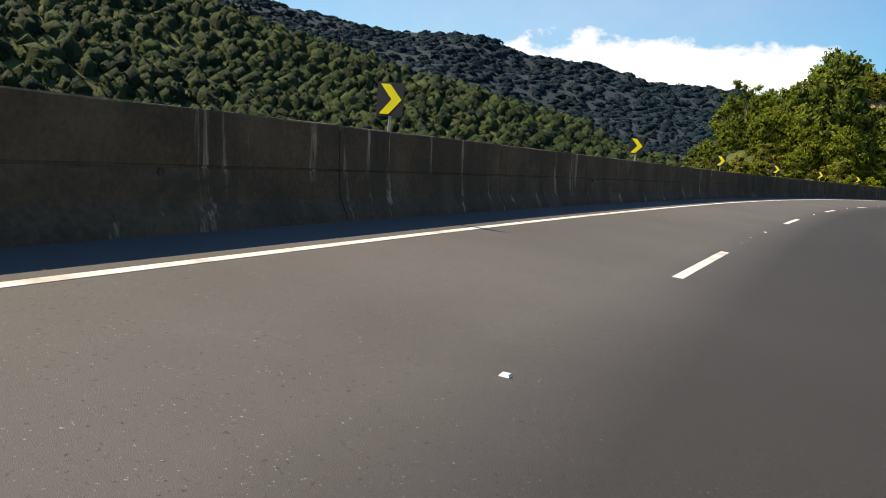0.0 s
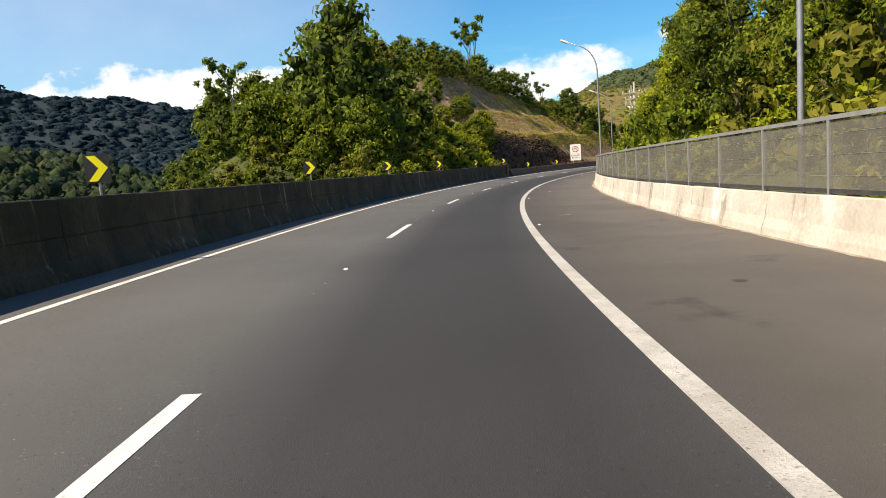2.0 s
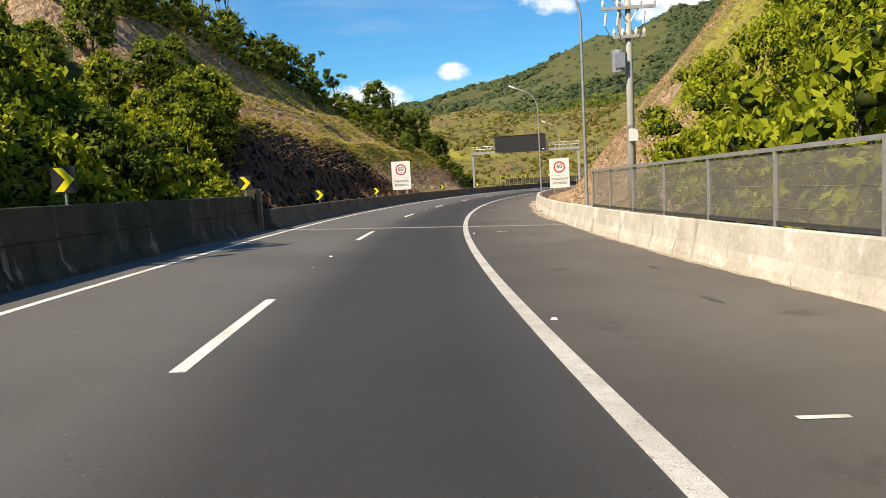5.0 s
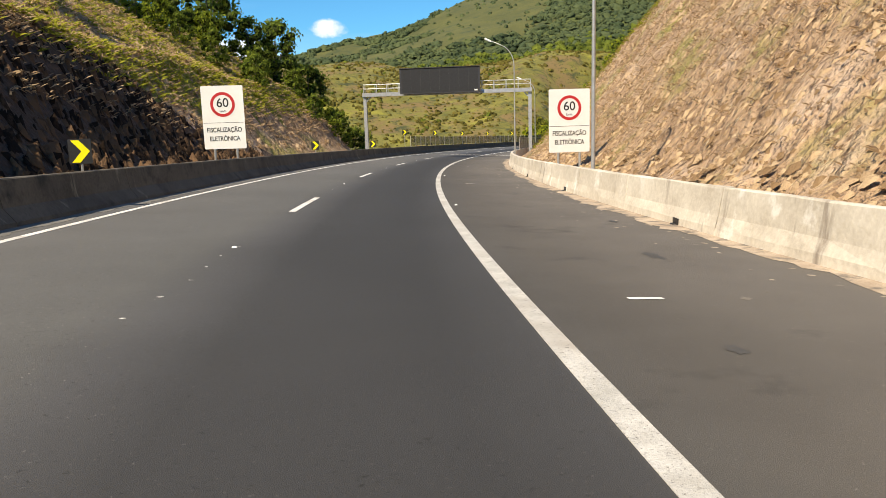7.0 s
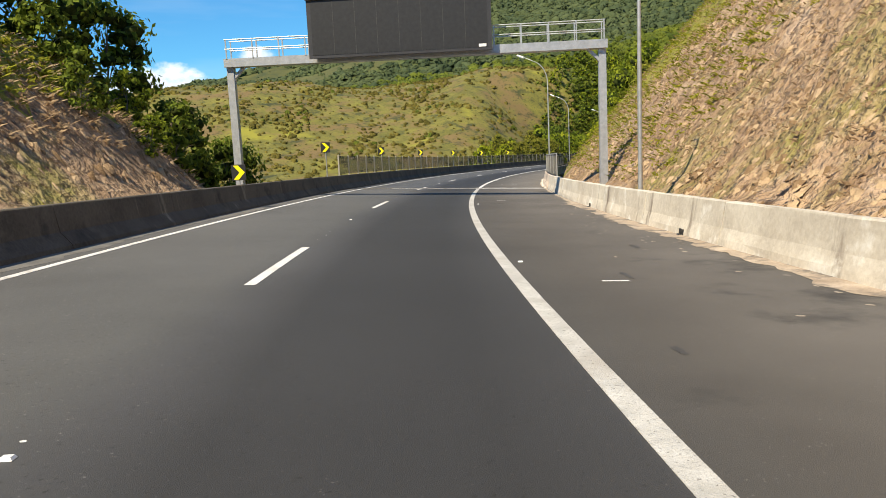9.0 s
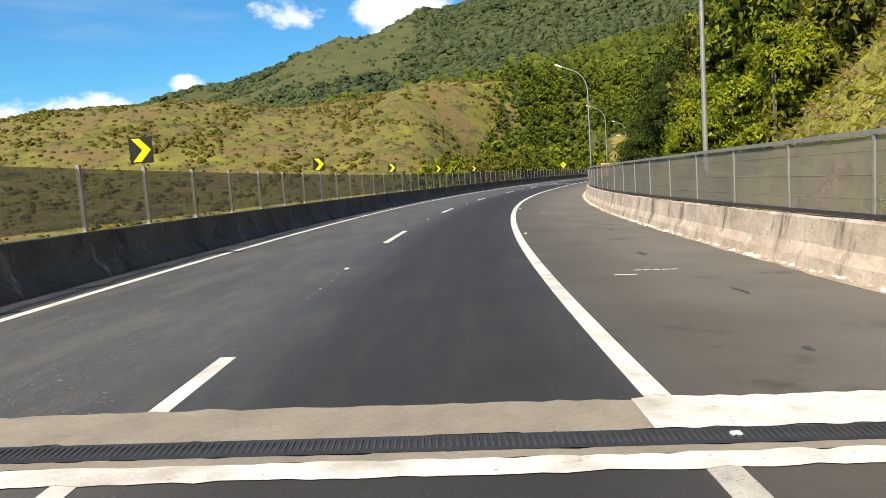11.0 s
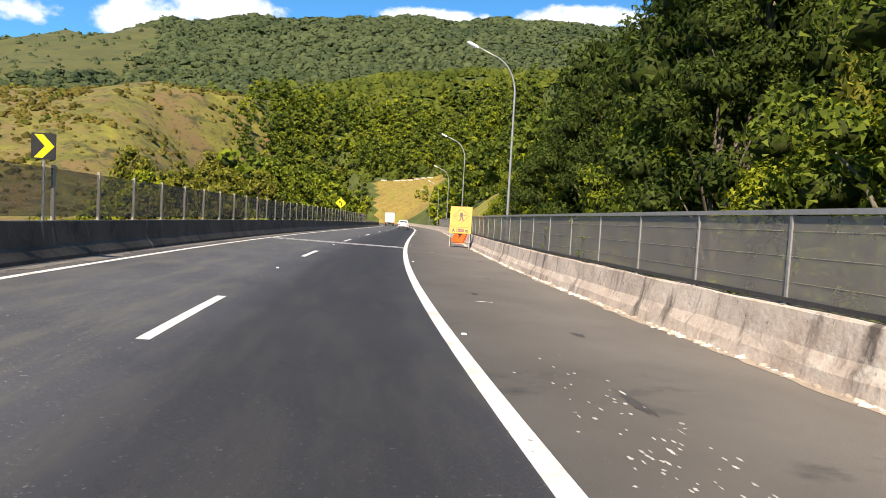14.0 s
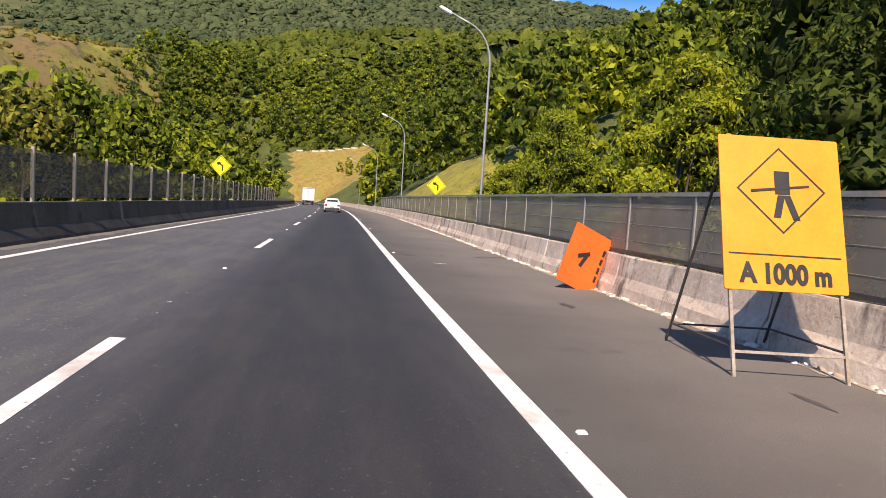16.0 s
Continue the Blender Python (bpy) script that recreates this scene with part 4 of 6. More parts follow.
plant_out(rng, DRYISH, [tuple(road_np(s, d, 0)[:2]) for s, d in ((251, -27), (255, -32), (248, -30), (259, -36))], 1.55, 1.9, group="airy trees behind the ridge")
plant_out(rng, BROAD, [tuple(road_np(s, -10.4 - 1.3 * math.sin(1.7 * s) - 0.12 * (s - 148), 0)[:2]) for s in np.arange(149, 173.5, 2.6)], 0.44, 0.66, group="small trees on the knoll's shoulder")
# the ridge over the cut and the bushes that run down its far end
plant_out(rng, THICKET[:2], scatter(rng, 178, 226, -37, -27, 5.2), 0.55, 0.85, group="trees on the ridge")
plant_out(rng, THICKET[:2] + DARK_BUSH[:1], [tuple(road_np(s, np.interp(s, [182, 216, 240], [-26.5, -25.0, -20.5]) - 1.2 * math.sin(2.1 * s), 0)[:2]) for s in np.arange(180, 243, 1.6)], 0.34, 0.62, group="trees on the ridge")
plant_out(rng, DARK_BUSH, [p for p in scatter(rng, 222, 258, -20, -8.6, 3.4) if -(road_coords(*p)[1] + 8) * 2.3 + float(road_coords(*p)[0]) > 240], 0.42, 0.72, group="bushes at the end of the cut")
plant_out(rng, BROAD[1:2], [tuple(road_np(s, d, 0)[:2]) for s, d in ((236, -19), (239, -16.5), (242, -15), (245, -13.2), (248.5, -11.8), (252, -10.4))], 0.5, 0.72, group="trees at the end of the cut")
# the inner bank behind the mesh fence
plant_out(rng, SHRUB, scatter(rng, 40, 160, 11.8, 13.2, 2.8), 0.7, 1.1, group="shrubs on the inner bank")
plant_out(rng, BROAD, scatter(rng, 44, 116, 20, 28, 6.4), 1.0, 1.3, group="trees on the inner bank")
plant_out(rng, FRONT[:1] + FRONT[2:3] + FRONT[:3], scatter(rng, 42, 116, 14.0, 18, 4.9), 0.85, 1.2, group="leafy trees beside the fence")
plant_out(rng, BUSHY, scatter(rng, 119, 160, 13.6, 18, 4.4), 0.85, 1.2, group="shrubs on the inner bank")
plant_out(rng, BROAD[2:], scatter(rng, 120, 168, 20, 34, 6.0), 0.6, 0.85, group="yellow-green trees on the inner bank")
# the wood beside the second viaduct
plant_out(rng, SHRUB, scatter(rng, 283, 352, 11.4, 12.0, 4.2), 0.9, 1.3, group="shrubs beside the viaduct")
plant_out(rng, TALL[:3], scatter(rng, 284, 304, 18.5, 26, 6.6), 0.85, 1.1, group="tall trees beside the viaduct")
plant_out(rng, TALL[3:] * 2 + TALL[:1], scatter(rng, 306, 320, 18.5, 26, 6.6), 0.9, 1.15, group="tall trees beside the viaduct")
plant_out(rng, TALL[:2] * 2 + TALL[2:], scatter(rng, 321, 346, 18.5, 26, 6.8), 0.9, 1.15, group="tall trees beside the viaduct")
# this stretch looks shaded through the dark leaf tone
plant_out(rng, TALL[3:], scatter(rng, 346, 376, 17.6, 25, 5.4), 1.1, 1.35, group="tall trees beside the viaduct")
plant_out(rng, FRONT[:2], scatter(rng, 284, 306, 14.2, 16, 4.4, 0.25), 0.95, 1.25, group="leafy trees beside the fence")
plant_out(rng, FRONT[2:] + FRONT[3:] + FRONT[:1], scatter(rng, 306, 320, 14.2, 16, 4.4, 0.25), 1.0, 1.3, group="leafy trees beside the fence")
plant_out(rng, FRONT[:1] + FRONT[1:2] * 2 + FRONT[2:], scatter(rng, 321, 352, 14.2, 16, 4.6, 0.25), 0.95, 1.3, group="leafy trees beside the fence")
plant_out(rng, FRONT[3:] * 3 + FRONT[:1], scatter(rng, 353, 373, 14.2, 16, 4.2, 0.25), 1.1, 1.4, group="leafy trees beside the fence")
plant_out(rng, FRONT[:1] + FRONT[1:2] * 2, scatter(rng, 373, 412, 14.2, 16, 4.6, 0.25), 0.9, 1.2, group="leafy trees beside the fence")
plant_out(rng, BROAD[:1] + BROAD[2:] * 2, scatter(rng, 374, 415, 18.0, 34, 6.6), 0.85, 1.25, group="trees beyond the viaduct")
plant_out(rng, DRYISH + BROAD[:1], scatter(rng, 330, 366, -24, -12, 6.8), 0.5, 0.8, group="trees outside the viaduct")
plant_out(rng, DRYISH + BROAD[:1] + BROAD[2:], scatter(rng, 366, 444, -26, -11, 6.4), 0.7, 1.1, group="trees outside the viaduct")


def plant_mass(rng, name, label, protos, places, lo=0.8, hi=1.2):
    """A wood too far off to count: the crowns of the models joined into one mesh for each leaf colour."""
    xy = np.array(places)
    z = sheet_height(xy[:, 0], xy[:, 1])
    pick = rng.randint(0, len(protos), len(xy))
    for j, p in enumerate(protos):
        me = [c for c in p.children if c.name.startswith("crown")][0].data
        co = np.empty(len(me.vertices) * 3, np.float32)
        me.vertices.foreach_get("co", co)
        co = co.reshape(-1, 3)
        fa = np.empty(len(me.polygons) * 3, np.int32)
        me.loops.foreach_get("vertex_index", fa)
        slot = np.empty(len(me.polygons), np.int32)
        me.polygons.foreach_get("material_index", slot)
        vs = []
        for i in np.where(pick == j)[0]:
            w, k = rng.uniform(0, 6.28), rng.uniform(lo, hi)
            r_ = np.array([[math.cos(w), -math.sin(w), 0], [math.sin(w), math.cos(w), 0], [0, 0, 1]]) * k
            vs.append(co @ r_.T + np.array([xy[i, 0], xy[i, 1], z[i] - 0.2]))
        if vs:
            v = np.concatenate(vs)
            big = array_mesh(name, v, (np.arange(len(vs))[:, None] * len(co) + fa[None]).reshape(-1, 3))
            for leafy in me.materials:
                big.materials.append(leafy)
            big.polygons.foreach_set("material_index", np.tile(slot, len(vs)))
            o = part(name, big, me.materials[0])
            tagged(o, label, "forest", kind="stuff")


plant_mass(rng, "woodland", "leafy woodland along the road's far end", DISTANT, scatter(rng, 470, 535, 14, 58, 9.4) + scatter(rng, 416, 470, 23, 64, 8.8) + scatter(rng, 444, 600, -46, -10, 9.4))
LIGHT = [tree(rng, "tree", 10.0, 4.4, 9, 230, 1.10, "mid", 0.05, 0.2, size=(0.30, 0.50)), tree(rng, "tree", 12.0, 4.6, 9, 230, 1.10, "deep", 0.05, 0.2, size=(0.30, 0.50)),
         tree(rng, "tree", 9.0, 4.2, 9, 230, 1.05, "bright", 0.05, 0.2, size=(0.30, 0.50)), tree(rng, "tree", 9.0, 4.2, 9, 230, 1.05, "olive", 0.05, 0.2, size=(0.30, 0.50))]


far_wood = []
for u in np.arange(-62, 66, 7.0):
    for f in np.arange(244, 345, 7.5):
        uu, ff = u + rng.uniform(-2.5, 2.5), f + rng.uniform(-2.5, 2.5)
        px, py = 137 + 0.58 * uu + 0.815 * ff, 317 - 0.815 * uu + 0.58 * ff
        ps, pd = (float(q) for q in road_coords(px, py))
        if (uu < -9 or uu > 21 or ff > 287) and (ps > 591 or pd < -11 or pd > 15) and (ff > 287 or ps > 560):
            far_wood.append((px, py))
plant_mass(rng, "woodland", "green forest round the cut at the road's far end", LIGHT[:3], far_wood, 0.8, 1.15)
plant_mass(rng, "woodland", "bright green bush at the foot of the golden cut", DISTANT[2:], [(137 + 0.58 * u + 0.815 * f, 317 - 0.815 * u + 0.58 * f) for u, f in ((9, 263), (12, 262), (12, 266), (15, 263), (16, 268), (18, 265))], 0.30, 0.42)
for k in range(8):
    u0, f0 = -4.5 + 2.7 * k, 283.0 + 0.6 * math.sin(1.3 * k)
    qx, qy = 137 + 0.58 * u0 + 0.815 * f0, 317 - 0.815 * u0 + 0.58 * f0
    ditch = part("drain_slab", Geo().box((0, 0, 0.1), (2.3, 0.7, 0.5)).mesh("drain_slab"), "barrier")
    ditch.matrix_world = pose(qx, qy, float(sheet_height(qx, qy)), 0, 0, -54.6)
    tagged(ditch, "pale concrete slab of the drain above the golden cut", "drain", "slabs of the drain")


def hillside(rng, cx, cy, r0, r1, a0, a1, gap):
    """Places of forest trees over a sector of the hills, clear of the road and the meadow."""
    out = []
    r = r0
    while r < r1:
        k = int(radians(a1 - a0) * r / gap)
        w = np.radians(a0 + (a1 - a0) * (np.arange(k) + rng.uniform(0, 1, k)) / k)
        q = r + rng.uniform(-0.5, 0.5, k) * gap
        out.append(np.stack([cx + q * np.sin(w), cy + q * np.cos(w)], -1))
        r += gap
    xy = np.concatenate(out)
    s, d = road_coords(xy[:, 0], xy[:, 1])
    ok = (cover(xy[:, 0], xy[:, 1], s, d) == 0) & ((d < -17) | (d > 40)) & (s > 330)
    return [tuple(p) for p in xy[ok]]


plant_mass(rng, "woodland", "mixed green forest trees on the hillside beyond the viaduct", LIGHT[:1] * 2 + LIGHT, hillside(rng, 146, 323, 60, 330, 18, 96, 9.0), 0.75, 1.25)
plant_mass(rng, "woodland", "low leafy thicket on the knoll's flank", THICKET + THICKET[:1], scatter(rng, 168, 200, -52, -34, 6.4) + [p for p in scatter(rng, 112, 186, -52, -24, 6.2) if float(road_coords(*p)[1]) > -24 - 0.95 * (float(road_coords(*p)[0]) - 108)], 0.5, 0.8)
plant_mass(rng, "woodland", "leafy woodland on the slope above the cut", DISTANT, scatter(rng, 176, 262, 40, 66, 8.0), 0.6, 0.9)
plant_mass(rng, "woodland", "leafy woodland on the upper inner bank", DISTANT, scatter(rng, 40, 112, 33, 50, 8.0), 0.8, 1.2)
plant_mass(rng, "woodland", "tall leafy woodland up the slope beside the viaduct", TALL[:2], scatter(rng, 300, 372, 29.5, 42, 7.4), 0.7, 0.95)
plant_mass(rng, "woodland", "leafy woodland high on the slope beside the viaduct", BROAD[:2], scatter(rng, 372, 424, 30, 50, 9.0) + scatter(rng, 284, 372, 44, 54, 9.0), 0.9, 1.2)
for group in (BROAD, FRONT, BUSHY, DRYISH, TALL, UMBRELLA, SHRUB, DARK_BUSH[:1], DISTANT, LIGHT, THICKET):
    for o in group:
        for c in (*o.children, o):
            bpy.data.objects.remove(c)


def domes(rng, xy, z, rad, tall):
    """Many rough half-round crowns in one mesh: verts, triangles."""
    n, m = len(xy), 6
    w = np.arange(m) * 2 * math.pi / m
    rings = [(1.0, -0.35), (0.86, 0.48)]
    v = []
    for i, (a, h) in enumerate(rings):
        aa = w[None] + i * 0.45 + rng.uniform(-0.25, 0.25, (n, m))
        q = a * rng.uniform(0.55, 1.32, (n, m)) * rad[:, None]
        v.append(np.stack([xy[:, :1] + q * np.cos(aa), xy[:, 1:] + q * np.sin(aa), z[:, None] + (h + rng.uniform(-0.22, 0.22, (n, m))) * tall[:, None]], -1))
    top = np.stack([xy[:, 0] + rng.normal(0, 0.15, n) * rad, xy[:, 1] + rng.normal(0, 0.15, n) * rad, z + tall * rng.uniform(0.95, 1.15, n)], -1)
    V = np.concatenate(v + [top[:, None]], 1)
    f = []
    for r in range(1):
        for k in range(m):
            a, b = r * m + k, r * m + (k + 1) % m
            f += [(a, b, b + m), (a, b + m, a + m)]
    for k in range(m):
        f.append((m + k, m + (k + 1) % m, 2 * m))
    F = (np.arange(n)[:, None, None] * (2 * m + 1) + np.array(f)[None]).reshape(-1, 3)
    # sprays of leaves that break up each crown's outline
    j = 14
    u = unit(rng.normal(size=(n, j, 3)))
    u[..., 2] = np.abs(u[..., 2]) * 1.1 - 0.12
    p = np.stack([xy[:, :1] + u[..., 0] * rad[:, None], xy[:, 1:] + u[..., 1] * rad[:, None], z[:, None] + u[..., 2] * tall[:, None]], -1)
    nr = unit(u + rng.normal(0, 0.5, (n, j, 3)) + np.array([0, 0, 0.3]))
    t = unit(np.cross(nr, rng.normal(size=(n, j, 3))))
    b_ = np.cross(nr, t)
    sz = (rad[:, None] * rng.uniform(0.20, 0.42, (n, j)))[..., None]
    tri = np.stack([p - t * sz * 0.6 - b_ * sz * 0.4, p + t * sz * 0.6 - b_ * sz * 0.4, p + b_ * sz * 0.8], 2).reshape(-1, 3)
    base = n * (2 * m + 1)
    return np.concatenate([V.reshape(-1, 3), tri]), np.concatenate([F, base + np.arange(3 * n * j).reshape(-1, 3)])


def woods(name, label, cx, cy, r0, r1, a0, a1, gap, size, mat, seed, want=0, min_out=62, tallness=1.0, patch=None):
    """A far wood: crowns spread over a sector of the hills where forest grows."""
    rng = np.random.RandomState(seed)
    pts = []
    r = r0
    while r < r1:
        step = gap * (0.60 + 0.6 * (r - r0) / (r1 - r0))
        k = max(3, int(math.radians(a1 - a0) * r / step))
        a = np.radians(a0 + (a1 - a0) * (np.arange(k) + rng.uniform(0, 1, k)) / k)
        q = r + rng.uniform(-0.5, 0.5, k) * step
        pts.append(np.stack([cx + q * np.sin(a), cy + q * np.cos(a)], -1))
        r += step
    xy = np.concatenate(pts)
    z, s, d, out = ground_height(xy[:, 0], xy[:, 1])
    z = sheet_height(xy[:, 0], xy[:, 1])
    c = cover(xy[:, 0], xy[:, 1], s, d)
    keep = ((out > min_out) | ((s > 425) & (out > 44)) | ((s > 560) & (out > 12))) & (c == want)
    if patch is not None:
        keep &= ripple(xy[:, 0], xy[:, 1], 17.0, 4) + 0.5 * ripple(xy[:, 0], xy[:, 1], 6.0, 8) > patch
    xy, z = xy[keep], z[keep]
    rad = size * rng.uniform(0.5, 1.4, len(xy)) * (0.65 + 0.5 * np.clip((np.hypot(xy[:, 0] - cx, xy[:, 1] - cy) - r0) / (r1 - r0), 0, 1))
    v, f = domes(rng, xy, z, rad, rad * rng.uniform(1.0, 1.5, len(xy)) * tallness)
    o = part(name, array_mesh(name, v, f), mat, smooth_=True)
    tagged(o, label, "forest", kind="stuff")


woods("forest", "dense forest canopy over the near ridge", 0, 60, 150, 640, -78, 4, 7.2, 4.2, "canopy", 1)
woods("forest", "dark forest canopy over the far mountain, haze painted in as blue", 0, 60, 650, 1420, -80, 14, 16.5, 8.8, "canopy_haze", 2, want=7, tallness=0.45)
woods("forest", "lush forest canopy on the lower mountainside", 90, 285, 340, 640, 8, 100, 6.4, 4.4, "canopy_lush", 3, tallness=0.7)
woods("forest", "dense forest canopy high on the mountain, haze greyed into its green", 90, 285, 620, 1400, 10, 88, 12.0, 8.2, "canopy_high_haze", 4, tallness=0.5)
woods("scrub", "low dark scrub scattered over the meadow hill", 90, 285, 130, 470, -10, 50, 7.0, 1.3, "canopy_lush", 5, want=1, min_out=48, tallness=0.8, patch=0.55)
woods("scrub", "dark bushes scattered over the high pasture", 90, 285, 560, 1400, 8, 60, 19.0, 3.2, "canopy_high_haze", 9, want=4, tallness=0.8, patch=0.1)
woods("scrub", "dark brush in patches over the meadow hill", 90, 285, 120, 470, -12, 50, 4.4, 1.5, "scrub", 7, want=1, min_out=44, tallness=0.6, patch=0.18)
woods("scrub", "small olive bushes and tall grass over the meadow hill", 90, 285, 120, 470, -12, 50, 6.4, 0.9, "scrub", 6, want=1, min_out=44, tallness=0.7)


def tufts(name, label, s0, s1, d0, d1, count, size, mat, seed):
    """Dry grass: bent blades in tufts, one mesh."""
    rng = np.random.RandomState(seed)
    q = road_np(rng.uniform(s0, s1, count), rng.uniform(d0, d1, count), 0)
    z, s, d, out = ground_height(q[:, 0], q[:, 1])
    keep = out > 1.2
    base = np.stack([q[:, 0], q[:, 1], z - 0.05], -1)[keep]
    k = 6
    p = np.repeat(base, k, axis=0) + rng.normal(0, 0.12, (len(base) * k, 3)) * np.array([1, 1, 0.1])
    n = len(p)
    a = rng.uniform(0, 2 * math.pi, n)
    out_ = np.stack([np.cos(a), np.sin(a), np.zeros(n)], -1)
    side = np.stack([-np.sin(a), np.cos(a), np.zeros(n)], -1)
    h = size * rng.uniform(0.5, 1.4, (n, 1))
    up = np.array([0, 0, 1.0])
    w = 0.02 + 0.05 * size
    v = np.stack([p - side * w, p + side * w, p + side * w * 0.8 + up * h * 0.35 + out_ * h * 0.55, p - side * w * 0.6 + up * h * 0.42 + out_ * h * 1.1], 1).reshape(-1, 3)
    o = part(name, array_mesh(name, v, np.arange(4 * n).reshape(n, 4)), mat)
    tagged(o, label, "grass", kind="stuff")


def clods(name, label, s0, s1, d0, d1, count, size, mat, seed, tall=0.6, want=None):
    """Rough lumps of soil, dead brush and matted grass on a slope, one mesh."""
    rng = np.random.RandomState(seed)
    q = road_np(rng.uniform(s0, s1, count), rng.uniform(d0, d1, count), 0)
    s, d = road_coords(q[:, 0], q[:, 1])
    out = np.where(d < 0, -d - 5.6, d - 8.5)
    keep = out > 0.9
    if want is not None:
        keep &= np.isin(cover(q[:, 0], q[:, 1], s, d), want)
    q = q[keep]
    n, m = len(q), 5
    z = sheet_height(q[:, 0], q[:, 1])
    r = size * rng.uniform(0.45, 1.0, n) ** 1.5 * 1.5
    w = np.arange(m)[None] * 2 * math.pi / m + rng.uniform(0, 6.28, (n, 1)) + rng.uniform(-0.4, 0.4, (n, m))
    k = r[:, None] * rng.uniform(0.6, 1.4, (n, m))
    px, py = q[:, :1] + k * np.cos(w), q[:, 1:2] + k * np.sin(w)
    ring_ = np.stack([px, py, sheet_height(px.ravel(), py.ravel()).reshape(n, m) - 0.05], -1)
    top_ = np.stack([q[:, 0] + r * rng.normal(0, 0.35, n), q[:, 1] + r * rng.normal(0, 0.35, n), z + r * tall * rng.uniform(0.5, 1.5, n)], -1)
    v = np.concatenate([ring_, top_[:, None]], 1).reshape(-1, 3)
    f = (np.arange(n)[:, None, None] * (m + 1) + np.array([(i, (i + 1) % m, m) for i in range(m)])[None]).reshape(-1, 3)
    o = part(name, array_mesh(name, v, f), mat)
    tagged(o, label, "ground cover", kind="stuff")


M["clod"] = material("dry_matted_clods", (0.23, 0.148, 0.080), (0.50, 0.36, 0.22), 2.0, 0.95, 0.8, 12, per_piece=-0.75, spec=0.1, depth=0.1)
M["brush"] = material("dead_brush", (0.020, 0.013, 0.009), (0.14, 0.085, 0.048), 2.0, 0.95, 0.8, 12, per_piece=-0.75, spec=0.1, depth=0.1)
clods("matted_grass", "clods and matted dry grass over the bare cut slope", 164, 280, 9.4, 27, 26000, 0.105, "clod", 31, 0.45, (2,))
clods("dead_brush", "dark dead brush on the foot of the outer cut", 160, 244, -13.5, -6.4, 11000, 0.15, "brush", 32, 1.3, (3,))
clods("matted_grass", "clods of ochre grass on the outer cut", 162, 246, -31, -8, 11000, 0.13, "clod", 33, 0.9, (2, 5))
M["straw"] = material("straw", (0.34, 0.23, 0.13), (0.58, 0.42, 0.25), 3, 0.9, 0.0, 20, per_piece=-0.5, spec=0.1, leaf=0.5)
M["green_grass"] = material("green_grass", (0.17, 0.18, 0.018), (0.40, 0.39, 0.045), 3, 0.9, 0.0, 20, per_piece=-0.5, spec=0.1, leaf=0.5)
tufts("dry_grass", "dry straw-coloured grass over the cut slope", 164, 276, 9.4, 26, 10000, 0.17, "straw", 21)
tufts("dry_grass", "dry straw-coloured grass over the outer cut", 176, 250, -20, -9.0, 6500, 0.26, "straw", 22)
tufts("green_grass", "fresh yellow-green grass along the slope's edge", 236, 281, 9.4, 30, 5200, 0.24, "green_grass", 23)
tufts("green_grass", "yellow-green grass on top of the cut", 186, 252, -28, -11, 4500, 0.32, "green_grass", 24)

tufts("green_grass", "yellow-green grass along the bench of the cut", 170, 240, -12.4, -10.2, 900, 0.32, "green_grass", 25)
tufts("green_grass", "tall yellow-green grass over the hill's top", 158, 250, 22, 44, 2600, 0.30, "green_grass", 26)
tufts("green_grass", "yellow-green grass over the outer cut's top", 204, 248, -18, -10.6, 1800, 0.23, "green_grass", 27)

# ---------------------------------------------------------------- roadside things
def text_mesh(body, size, mat, depth=0.002, squeeze=1.0, bold=0.0):
    """Lettering as a mesh in the xz plane, centred, to be read from -y."""
    cu = bpy.data.curves.new("lettering", "FONT")
    cu.body, cu.size, cu.align_x, cu.align_y, cu.extrude = body, size, "CENTER", "CENTER", depth
    cu.offset = bold
    tmp = new("lettering", cu)
    me = bpy.data.meshes.new_from_object(tmp.evaluated_get(bpy.context.evaluated_depsgraph_get()))
    bpy.data.objects.remove(tmp)
    me.transform(Matrix.Rotation(radians(90), 4, "X") @ Matrix.Diagonal((squeeze, 1, 1, 1)))
    me.materials.clear()
    me.materials.append(M[mat])
    return me


def ring(r0, r1, n=44, cx=0.0, cz=0.0, y=0.0, thick=0.003):
    g = Geo()
    for i in range(n):
        w = 2 * math.pi * i / n
        g.v += [(cx + r * math.cos(w), q, cz + r * math.sin(w)) for q in (y, y + thick) for r in (r0, r1)]
    for i in range(n):
        a, b = 4 * i, 4 * ((i + 1) % n)
        g.f += [(a, a + 1, b + 1, b), (a + 2, b + 2, b + 3, a + 3), (a + 1, a + 3, b + 3, b + 1), (a, b, b + 2, a + 2)]
    return g


def rounded(w, h, r, cx=0.0, cz=0.0, n=4):
    """Outline of a rectangle with rounded corners."""
    out = []
    for sx, sz, a0 in ((1, -1, -90), (1, 1, 0), (-1, 1, 90), (-1, -1, 180)):
        for i in range(n + 1):
            a = radians(a0 + 90 * i / n)
            out.append((cx + sx * (w / 2 - r) + r * math.cos(a), cz + sz * (h / 2 - r) + r * math.sin(a)))
    return out


